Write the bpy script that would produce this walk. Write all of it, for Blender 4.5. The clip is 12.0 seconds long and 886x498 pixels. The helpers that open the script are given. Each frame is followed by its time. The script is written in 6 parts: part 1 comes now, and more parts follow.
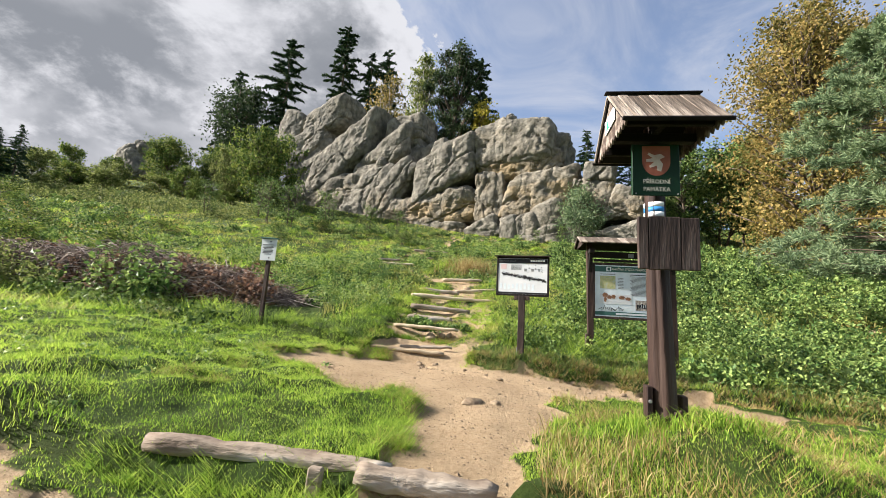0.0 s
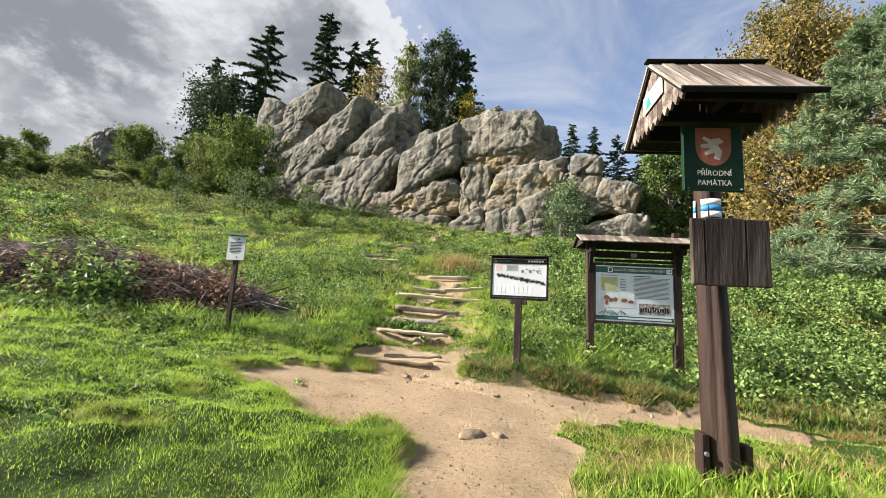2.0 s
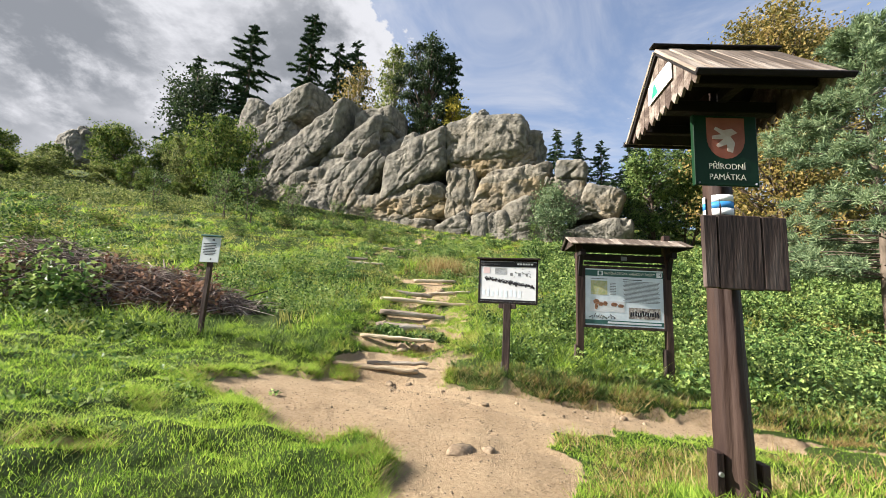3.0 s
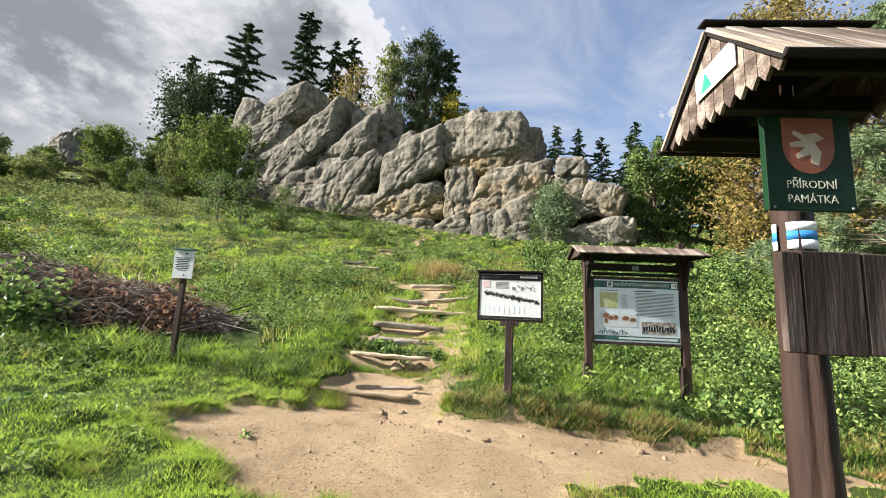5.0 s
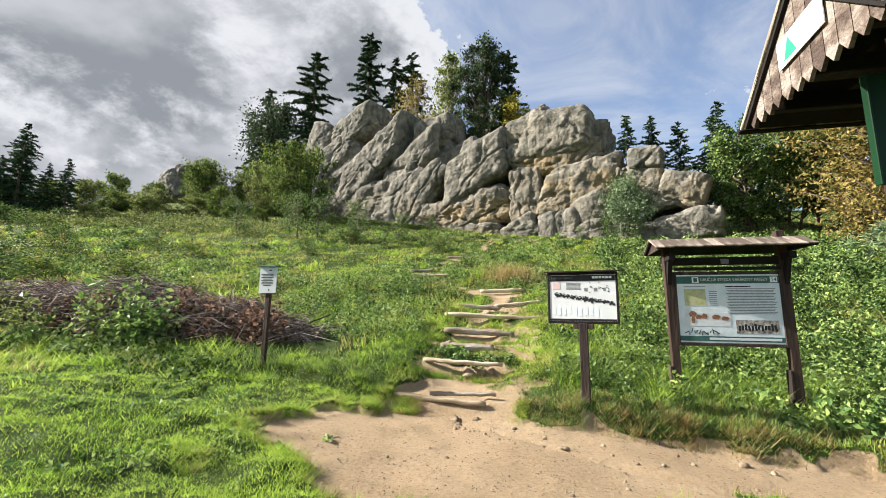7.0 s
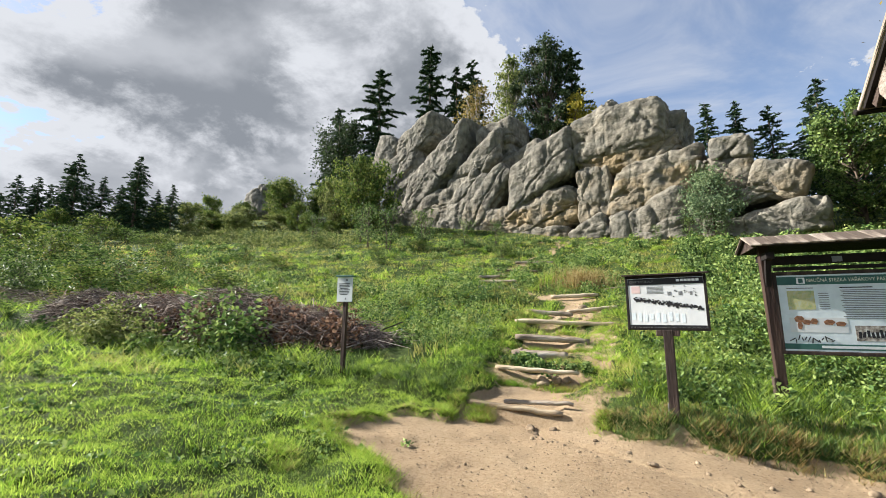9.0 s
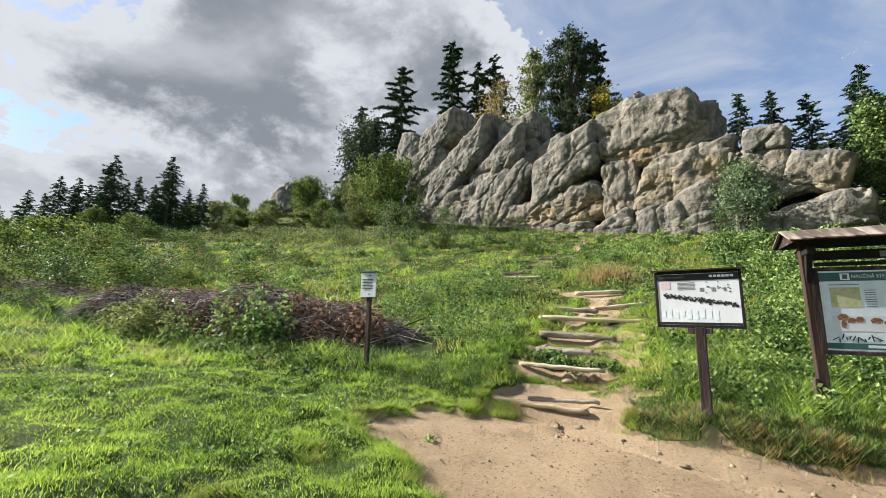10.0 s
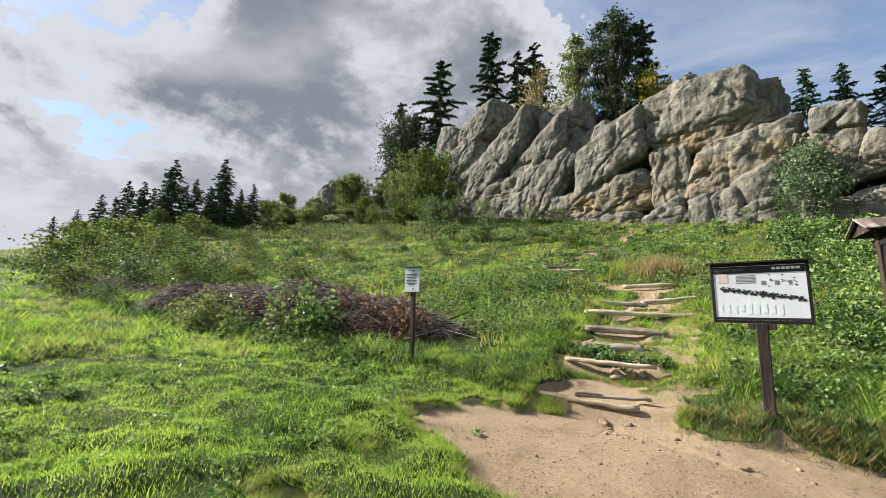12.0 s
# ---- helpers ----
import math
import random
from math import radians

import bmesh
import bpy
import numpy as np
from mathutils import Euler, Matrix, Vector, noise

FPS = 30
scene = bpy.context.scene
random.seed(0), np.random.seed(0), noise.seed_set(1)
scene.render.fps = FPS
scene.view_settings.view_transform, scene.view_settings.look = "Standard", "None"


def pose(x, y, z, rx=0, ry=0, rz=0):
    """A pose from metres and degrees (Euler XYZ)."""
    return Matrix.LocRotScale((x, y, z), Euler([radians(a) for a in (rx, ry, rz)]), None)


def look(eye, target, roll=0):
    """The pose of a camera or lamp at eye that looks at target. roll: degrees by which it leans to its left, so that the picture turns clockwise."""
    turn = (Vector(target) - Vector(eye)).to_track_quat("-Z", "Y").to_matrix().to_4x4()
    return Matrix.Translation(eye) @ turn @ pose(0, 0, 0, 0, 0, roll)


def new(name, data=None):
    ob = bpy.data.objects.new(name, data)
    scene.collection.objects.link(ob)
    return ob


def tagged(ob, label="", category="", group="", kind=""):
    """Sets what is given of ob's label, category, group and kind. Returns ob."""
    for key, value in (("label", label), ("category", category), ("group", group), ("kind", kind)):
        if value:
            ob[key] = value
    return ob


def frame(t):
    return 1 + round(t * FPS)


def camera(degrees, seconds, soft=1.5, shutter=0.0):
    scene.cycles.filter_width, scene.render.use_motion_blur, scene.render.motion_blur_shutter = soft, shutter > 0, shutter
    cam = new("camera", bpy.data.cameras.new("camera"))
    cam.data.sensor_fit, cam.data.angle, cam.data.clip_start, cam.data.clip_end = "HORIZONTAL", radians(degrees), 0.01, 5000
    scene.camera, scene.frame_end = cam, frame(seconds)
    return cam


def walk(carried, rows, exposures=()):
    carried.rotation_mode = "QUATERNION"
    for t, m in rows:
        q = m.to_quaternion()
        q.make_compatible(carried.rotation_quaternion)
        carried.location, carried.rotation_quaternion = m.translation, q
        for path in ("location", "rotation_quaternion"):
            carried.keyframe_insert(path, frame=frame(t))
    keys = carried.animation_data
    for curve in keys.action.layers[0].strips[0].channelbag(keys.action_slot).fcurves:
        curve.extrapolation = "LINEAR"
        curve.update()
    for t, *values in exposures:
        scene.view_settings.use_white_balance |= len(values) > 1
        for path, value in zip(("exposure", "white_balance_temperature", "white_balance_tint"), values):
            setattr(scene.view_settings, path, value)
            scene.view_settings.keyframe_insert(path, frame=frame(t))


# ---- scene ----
cam = camera(94.1, 12.0, soft=0.8)
PATH = [
    (0, (0.008, 0.065, 0.945), (-0.25, 2.024, 1.252), 3.4),
    (0.5, (-0.015, 0.218, 1.095), (-0.27, 2.18, 1.384), 3.3),
    (1, (-0.128, 0.388, 1.137), (-0.359, 2.356, 1.413), 3.1),
    (1.5, (-0.198, 0.572, 1.149), (-0.404, 2.542, 1.421), 3.1),
    (2, (-0.186, 0.776, 1.151), (-0.364, 2.749, 1.431), 3.2),
    (2.5, (-0.191, 0.893, 1.161), (-0.339, 2.866, 1.455), 3.2),
    (3, (-0.228, 1.042, 1.161), (-0.335, 3.016, 1.463), 3.1),
    (3.2, (-0.245, 1.137, 1.179), (-0.339, 3.112, 1.48), 3.1),
    (5, (-0.2, 1.62, 1.479), (-0.306, 3.596, 1.77), 2.5),
    (5.5, (-0.165, 1.632, 1.478), (-0.335, 3.603, 1.768), 2.2),
    (6, (-0.152, 1.64, 1.49), (-0.401, 3.603, 1.778), 1.5),
    (6.5, (-0.144, 1.649, 1.491), (-0.482, 3.598, 1.783), 0.9),
    (7, (-0.148, 1.643, 1.483), (-0.582, 3.572, 1.79), 0.6),
    (7.5, (-0.166, 1.627, 1.491), (-0.694, 3.528, 1.817), 0.4),
    (9.5, (-0.209, 1.618, 1.485), (-0.995, 3.428, 1.812), 0.4),
    (10, (-0.223, 1.65, 1.476), (-1.057, 3.44, 1.794), 0.6),
    (10.5, (-0.22, 1.613, 1.482), (-1.099, 3.383, 1.791), 0.6),
    (11, (-0.275, 1.581, 1.449), (-1.194, 3.333, 1.743), 1.0),
    (11.5, (-0.267, 1.575, 1.476), (-1.233, 3.302, 1.765), 0.8),
    (12, (-0.237, 1.609, 1.489), (-1.247, 3.311, 1.775), 0.6),
]
walk(cam, [(t, look(eye, target, roll)) for t, eye, target, roll in PATH], exposures=[(0.0, 1.56, 6250, 13), (5.0, 1.65, 6250, 12), (7.5, 1.60, 6200, 11), (9.5, 1.48, 6100, 11), (12.0, 1.36, 6050, 11)])

# ---------------------------------------------------------------- light and sky
SUN_FROM = Vector((-0.93, -0.06, 0.60))
sun_data = bpy.data.lights.new("sun", "SUN")
sun_data.energy, sun_data.angle, sun_data.color = 5.0, radians(0.6), (1.0, 0.93, 0.82)
sun = new("sun", sun_data)
sun.matrix_world = look(SUN_FROM * 60, (0, 0, 0))

world = bpy.data.worlds.new("sky")
scene.world = world
world.use_nodes = True
wn, wl = world.node_tree.nodes, world.node_tree.links
wn.clear()


def wnode(kind, **inputs):
    n = wn.new(kind)
    for key, value in inputs.items():
        n.inputs[int(key[1:]) if key[0] == "i" and key[1:].isdigit() else key].default_value = value
    return n


def wmath(op, a, b, clamp=False):
    n = wn.new("ShaderNodeMath")
    n.operation, n.use_clamp = op, clamp
    for i, v in enumerate((a, b)):
        if isinstance(v, (int, float)):
            n.inputs[i].default_value = v
        else:
            wl.new(v, n.inputs[i])
    return n.outputs[0]


def wrange(v, a, b, c=0.0, d=1.0):
    n = wn.new("ShaderNodeMapRange")
    n.interpolation_type = "SMOOTHSTEP"
    wl.new(v, n.inputs[0])
    for i, k in enumerate((a, b, c, d)):
        n.inputs[i + 1].default_value = k
    return n.outputs[0]


sky = wn.new("ShaderNodeTexSky")
sky.sky_type, sky.sun_disc = "NISHITA", False
sky.sun_elevation, sky.sun_rotation = radians(33), radians(266)
sky.air_density, sky.dust_density, sky.ozone_density = 1.0, 0.25, 1.8
coord = wn.new("ShaderNodeTexCoord")
sep = wn.new("ShaderNodeSeparateXYZ")
wl.new(coord.outputs["Generated"], sep.inputs[0])
dx, dy, dz = sep.outputs
lift = wmath("ADD", wmath("MAXIMUM", dz, 0.0), 0.34)
flat = wn.new("ShaderNodeCombineXYZ")
wl.new(wmath("DIVIDE", dx, lift), flat.inputs[0])
wl.new(wmath("DIVIDE", dy, lift), flat.inputs[1])
puffs = wn.new("ShaderNodeTexNoise")
puffs.noise_dimensions = "3D"
puffs.inputs["Scale"].default_value, puffs.inputs["Detail"].default_value = 2.9, 12
puffs.inputs["Roughness"].default_value, puffs.inputs["Distortion"].default_value = 0.62, 0.15
wl.new(flat.outputs[0], puffs.inputs["Vector"])
shift = wn.new("ShaderNodeVectorMath")
shift.operation = "ADD"
shift.inputs[1].default_value = (-0.10, 0.0, 0.12)
wl.new(flat.outputs[0], shift.inputs[0])
puffs2 = wn.new("ShaderNodeTexNoise")
puffs2.inputs["Scale"].default_value, puffs2.inputs["Detail"].default_value = 2.4, 8
puffs2.inputs["Roughness"].default_value, puffs2.inputs["Distortion"].default_value = 0.5, 0.25
wl.new(shift.outputs[0], puffs2.inputs["Vector"])
veil = wn.new("ShaderNodeTexNoise")
veil.inputs["Scale"].default_value, veil.inputs["Detail"].default_value = 2.2, 6
veil.inputs["Roughness"].default_value, veil.inputs["Distortion"].default_value = 0.6, 1.2
wl.new(flat.outputs[0], veil.inputs["Vector"])
# cumulus thickens towards the west, where the sun stands; thin veils elsewhere
aim = wn.new("ShaderNodeVectorMath")
aim.operation = "DOT_PRODUCT"
wl.new(coord.outputs["Generated"], aim.inputs[0])
aim.inputs[1].default_value = Vector((-0.56, 0.70, 0.44)).normalized()
bank = wrange(aim.outputs["Value"], 0.82, 0.975, 0.0, 0.16)
west = wrange(dx, 0.1, -0.62, -0.16, 0.018)
low_bank = wmath("MULTIPLY", wrange(dz, 0.34, 0.16, 0.0, 0.13), wrange(dx, -0.2, -0.6))
thick = wmath("ADD", wmath("ADD", wmath("ADD", puffs.outputs["Fac"], west), bank), low_bank)
cover = wrange(thick, 0.475, 0.515)
# white edges, grey where the cloud is thick
body = wmath("MULTIPLY", wrange(thick, 0.55, 0.71), wrange(dz, 0.12, 0.34, 0.2, 1.0))
thin = wrange(veil.outputs["Fac"], 0.36, 0.72, 0.14, 0.66)
fac = wmath("MAXIMUM", cover, thin)
tone = wn.new("ShaderNodeMixRGB")
wl.new(wmath("MULTIPLY", body, wrange(puffs2.outputs["Fac"], 0.36, 0.58, 0.45, 1.0)), tone.inputs[0])
tone.inputs[1].default_value, tone.inputs[2].default_value = (1.0, 1.0, 1.0, 1), (0.37, 0.39, 0.415, 1)
blue = wnode("ShaderNodeBackground", Strength=0.063)
wl.new(sky.outputs[0], blue.inputs[0])
white = wnode("ShaderNodeBackground", Strength=0.28)
wl.new(tone.outputs[0], white.inputs[0])
both = wn.new("ShaderNodeMixShader")
wl.new(fac, both.inputs[0])
wl.new(blue.outputs[0], both.inputs[1])
wl.new(white.outputs[0], both.inputs[2])
out = wn.new("ShaderNodeOutputWorld")
wl.new(both.outputs[0], out.inputs[0])


# ---------------------------------------------------------------- materials
def material(name, colours, scale=6.0, rough=0.85, bump=0.3, bump_scale=40.0, island=0.0, translucent=0.0, metal=0.0, spread=(0.35, 0.65),
             stretch=(1, 1, 1), spec=0.3, thing=0.0, distance=0.02):
    """A surface whose colour wanders between two or three tones, with fine relief."""
    m = bpy.data.materials.new(name)
    m.use_nodes = True
    n, l = m.node_tree.nodes, m.node_tree.links
    p = n["Principled BSDF"]
    p.inputs["Roughness"].default_value, p.inputs["Metallic"].default_value = rough, metal
    p.inputs["Specular IOR Level"].default_value = spec
    tc = n.new("ShaderNodeTexCoord")
    mp = n.new("ShaderNodeMapping")
    mp.inputs["Scale"].default_value = stretch
    l.new(tc.outputs["Object"], mp.inputs[0])
    nz = n.new("ShaderNodeTexNoise")
    nz.inputs["Scale"].default_value, nz.inputs["Detail"].default_value, nz.inputs["Roughness"].default_value = scale, 8, 0.62
    l.new(mp.outputs[0], nz.inputs["Vector"])
    value = nz.outputs["Fac"]
    if island or thing:
        src = n.new("ShaderNodeNewGeometry").outputs["Random Per Island"] if island else n.new("ShaderNodeObjectInfo").outputs["Random"]
        k = n.new("ShaderNodeMath")
        k.operation = "MULTIPLY_ADD"
        l.new(src, k.inputs[0])
        k.inputs[1].default_value = island or thing
        k.inputs[2].default_value = -(island or thing) / 2
        a = n.new("ShaderNodeMath")
        l.new(value, a.inputs[0])
        l.new(k.outputs[0], a.inputs[1])
        value = a.outputs[0]
    ramp = n.new("ShaderNodeValToRGB")
    els = ramp.color_ramp.elements
    pos = [spread[0] + (spread[1] - spread[0]) * i / (len(colours) - 1) for i in range(len(colours))]
    while len(els) < len(colours):
        els.new(0.5)
    for e, q, c in zip(els, pos, colours):
        e.position, e.color = q, (*c, 1)
    l.new(value, ramp.inputs[0])
    l.new(ramp.outputs[0], p.inputs["Base Color"])
    if bump:
        bn = n.new("ShaderNodeTexNoise")
        bn.inputs["Scale"].default_value, bn.inputs["Detail"].default_value = bump_scale, 6
        l.new(mp.outputs[0], bn.inputs["Vector"])
        b = n.new("ShaderNodeBump")
        b.inputs["Strength"].default_value, b.inputs["Distance"].default_value = bump, distance
        l.new(bn.outputs["Fac"], b.inputs["Height"])
        l.new(b.outputs[0], p.inputs["Normal"])
    if translucent:
        t = n.new("ShaderNodeBsdfTranslucent")
        l.new(ramp.outputs[0], t.inputs[0])
        mx = n.new("ShaderNodeMixShader")
        mx.inputs[0].default_value = translucent
        l.new(p.outputs[0], mx.inputs[1])
        l.new(t.outputs[0], mx.inputs[2])
        l.new(mx.outputs[0], n["Material Output"].inputs[0])
    return m


def leaf_material(name, colours, translucent=0.35, rough=0.62, spec=0.16):
    return material(name, colours, scale=0.5, rough=rough, bump=0, island=0.5, translucent=translucent, spec=spec)


M_GRASS = leaf_material("grass_blades", [(0.118, 0.215, 0.024), (0.255, 0.405, 0.042), (0.430, 0.550, 0.086)], 0.5, 0.6, 0.15)
M_HILL = leaf_material("hill_grass", [(0.125, 0.180, 0.030), (0.260, 0.315, 0.050), (0.470, 0.450, 0.115)], 0.4, 0.65, 0.15)
M_STRAW = leaf_material("dry_grass", [(0.22, 0.15, 0.05), (0.36, 0.27, 0.10), (0.45, 0.36, 0.17)], 0.3, 0.7)
M_SHRUB = leaf_material("shrub_leaves", [(0.030, 0.064, 0.014), (0.098, 0.165, 0.036), (0.215, 0.290, 0.080)], 0.22, 0.55, 0.22)
M_WEED = leaf_material("weed_leaves", [(0.080, 0.150, 0.040), (0.178, 0.275, 0.068), (0.330, 0.410, 0.120)], 0.27, 0.5)
M_OLIVELEAF = leaf_material("olive_leaves", [(0.070, 0.098, 0.026), (0.155, 0.195, 0.052), (0.29, 0.31, 0.105)], 0.35)
M_PALEGRASS = leaf_material("yellowing_grass", [(0.20, 0.22, 0.05), (0.33, 0.33, 0.085), (0.46, 0.42, 0.15)], 0.4, 0.7)
M_YELLOWLEAF = leaf_material("yellow_leaves", [(0.22, 0.21, 0.03), (0.36, 0.33, 0.045), (0.46, 0.38, 0.06)], 0.4)
M_BIRCHLEAF = leaf_material("birch_leaves", [(0.11, 0.105, 0.028), (0.255, 0.205, 0.055), (0.40, 0.295, 0.10)], 0.4)
M_OAKLEAF = leaf_material("oak_leaves", [(0.044, 0.082, 0.017), (0.104, 0.160, 0.030), (0.210, 0.245, 0.054)], 0.36)
M_DEADLEAF = leaf_material("withered_leaves", [(0.09, 0.045, 0.028), (0.19, 0.105, 0.066), (0.32, 0.20, 0.135)], 0.25, 0.7)
M_NEEDLE = leaf_material("spruce_needles", [(0.016, 0.038, 0.019), (0.035, 0.070, 0.029), (0.064, 0.104, 0.038)], 0.12, 0.7, 0.2)
M_PINE = leaf_material("pine_needles", [(0.023, 0.042, 0.017), (0.042, 0.069, 0.024), (0.069, 0.100, 0.038)], 0.2, 0.6, 0.25)
M_PALEPINE = leaf_material("pale_pine_needles", [(0.085, 0.135, 0.066), (0.155, 0.220, 0.104), (0.255, 0.325, 0.160)], 0.25, 0.6, 0.25)
M_BARK = material("bark", [(0.05, 0.038, 0.028), (0.11, 0.085, 0.06), (0.17, 0.13, 0.10)], 5, 0.9, 0.6, 12, stretch=(1, 1, 0.3))
M_BIRCHBARK = material("pale_bark", [(0.16, 0.14, 0.11), (0.38, 0.35, 0.30), (0.5, 0.47, 0.42)], 4, 0.85, 0.4, 12, stretch=(1, 1, 2.5))
M_TWIG = material("dead_twigs", [(0.060, 0.045, 0.038), (0.165, 0.122, 0.100), (0.33, 0.255, 0.21), (0.66, 0.57, 0.49)], 3, 0.9, 0, 30, island=0.9, spread=(0.22, 1.0))
M_POST = material("brown_stained_post", [(0.019, 0.009, 0.007), (0.042, 0.023, 0.016), (0.067, 0.042, 0.031)], 5, 0.7, 0.5, 30, stretch=(1, 1, 0.12))
M_DARKWOOD = material("dark_stained_wood", [(0.022, 0.014, 0.011), (0.05, 0.032, 0.025), (0.17, 0.13, 0.11)], 7, 0.75, 0.5, 40, stretch=(1, 1, 0.16),
                      spread=(0.42, 0.74), thing=0.15)
M_GREYWOOD = material("weathered_grey_wood", [(0.10, 0.075, 0.055), (0.22, 0.175, 0.135), (0.36, 0.30, 0.24)], 9, 0.9, 0.8, 60, stretch=(1, 0.08, 1), thing=0.25, spread=(0.40, 0.62))
M_GABLE = material("weathered_gable_wood", [(0.070, 0.048, 0.038), (0.150, 0.114, 0.090), (0.285, 0.238, 0.198)], 11, 0.9, 0.7, 60, stretch=(1, 1, 0.1), thing=0.25, spread=(0.40, 0.64))
# near-black for dark frames; below the roofs this colour stands in for shade
M_BLACKWOOD_SHADE = material("black_wood_and_roof_shade", [(0.007, 0.005, 0.004), (0.013, 0.009, 0.008)], 4, 0.85, 0.4, 30)
M_LOG = material("bare_log", [(0.132, 0.096, 0.060), (0.324, 0.252, 0.162), (0.540, 0.450, 0.318)], 5, 0.85, 1.0, 24, stretch=(0.12, 1, 1), thing=0.2)
M_LOGBARK = material("weathered_log_with_bark", [(0.12, 0.085, 0.06), (0.27, 0.22, 0.165), (0.46, 0.41, 0.34)], 4, 0.9, 1.0, 16, stretch=(0.3, 1, 1), distance=0.04)
M_STONE = material("sandstone_pebble", [(0.15, 0.108, 0.068), (0.24, 0.18, 0.115), (0.33, 0.26, 0.17)], 8, 0.9, 0.5, 40, thing=0.2)
M_GREEN = material("green_enamel", [(0.003, 0.022, 0.007), (0.005, 0.032, 0.011)], 3, 0.5, 0.05, 60, spec=0.2)
M_RED = material("faded_red_paint", [(0.242, 0.069, 0.038), (0.317, 0.104, 0.057)], 7, 0.5, 0.05, 60)
M_PALE = material("faded_pale_paint", [(0.45, 0.33, 0.26), (0.58, 0.50, 0.42)], 9, 0.6, 0.05, 60)
M_LETTER = material("cream_lettering", [(0.62, 0.60, 0.48), (0.72, 0.70, 0.58)], 9, 0.5, 0, 60)
M_WHITE = material("white_paint", [(0.68, 0.70, 0.70), (0.82, 0.83, 0.82)], 9, 0.55, 0.1, 60)
M_BLUE = material("blue_paint", [(0.03, 0.17, 0.42), (0.045, 0.24, 0.55)], 9, 0.5, 0.1, 60)
M_ARROW = material("green_paint", [(0.02, 0.33, 0.13), (0.04, 0.46, 0.2)], 9, 0.5, 0.1, 60)
M_PAPER = material("printed_panel", [(0.558, 0.576, 0.576), (0.669, 0.687, 0.687)], 2, 0.5, 0, 60, spec=0.25)
M_PANELGREEN = material("printed_dark_green", [(0.035, 0.10, 0.085), (0.05, 0.13, 0.11)], 3, 0.5, 0, 60, spec=0.25)
M_PRINTBLACK = material("printed_black", [(0.012, 0.012, 0.014), (0.028, 0.027, 0.03)], 5, 0.5, 0, 60, spec=0.25)
M_PRINTGREY = material("printed_grey", [(0.130, 0.135, 0.135), (0.190, 0.195, 0.195)], 30, 0.4, 0, 60)
M_PRINTMAP = material("printed_map", [(0.255, 0.357, 0.170), (0.468, 0.442, 0.204), (0.425, 0.476, 0.357)], 14, 0.35, 0, 60)
M_PRINTPHOTO = material("printed_photo", [(0.06, 0.05, 0.045), (0.30, 0.26, 0.22), (0.55, 0.54, 0.5)], 16, 0.35, 0, 60)
M_PRINTROCK = material("printed_brown_rocks", [(0.10, 0.045, 0.025), (0.34, 0.17, 0.09)], 20, 0.4, 0, 60)
M_PRINTPALE = material("printed_pale_blue", [(0.563, 0.630, 0.653), (0.674, 0.743, 0.764)], 6, 0.35, 0, 60)
M_STEEL = material("galvanised_steel", [(0.30, 0.30, 0.30), (0.42, 0.42, 0.42)], 14, 0.45, 0.1, 60, metal=0.8)


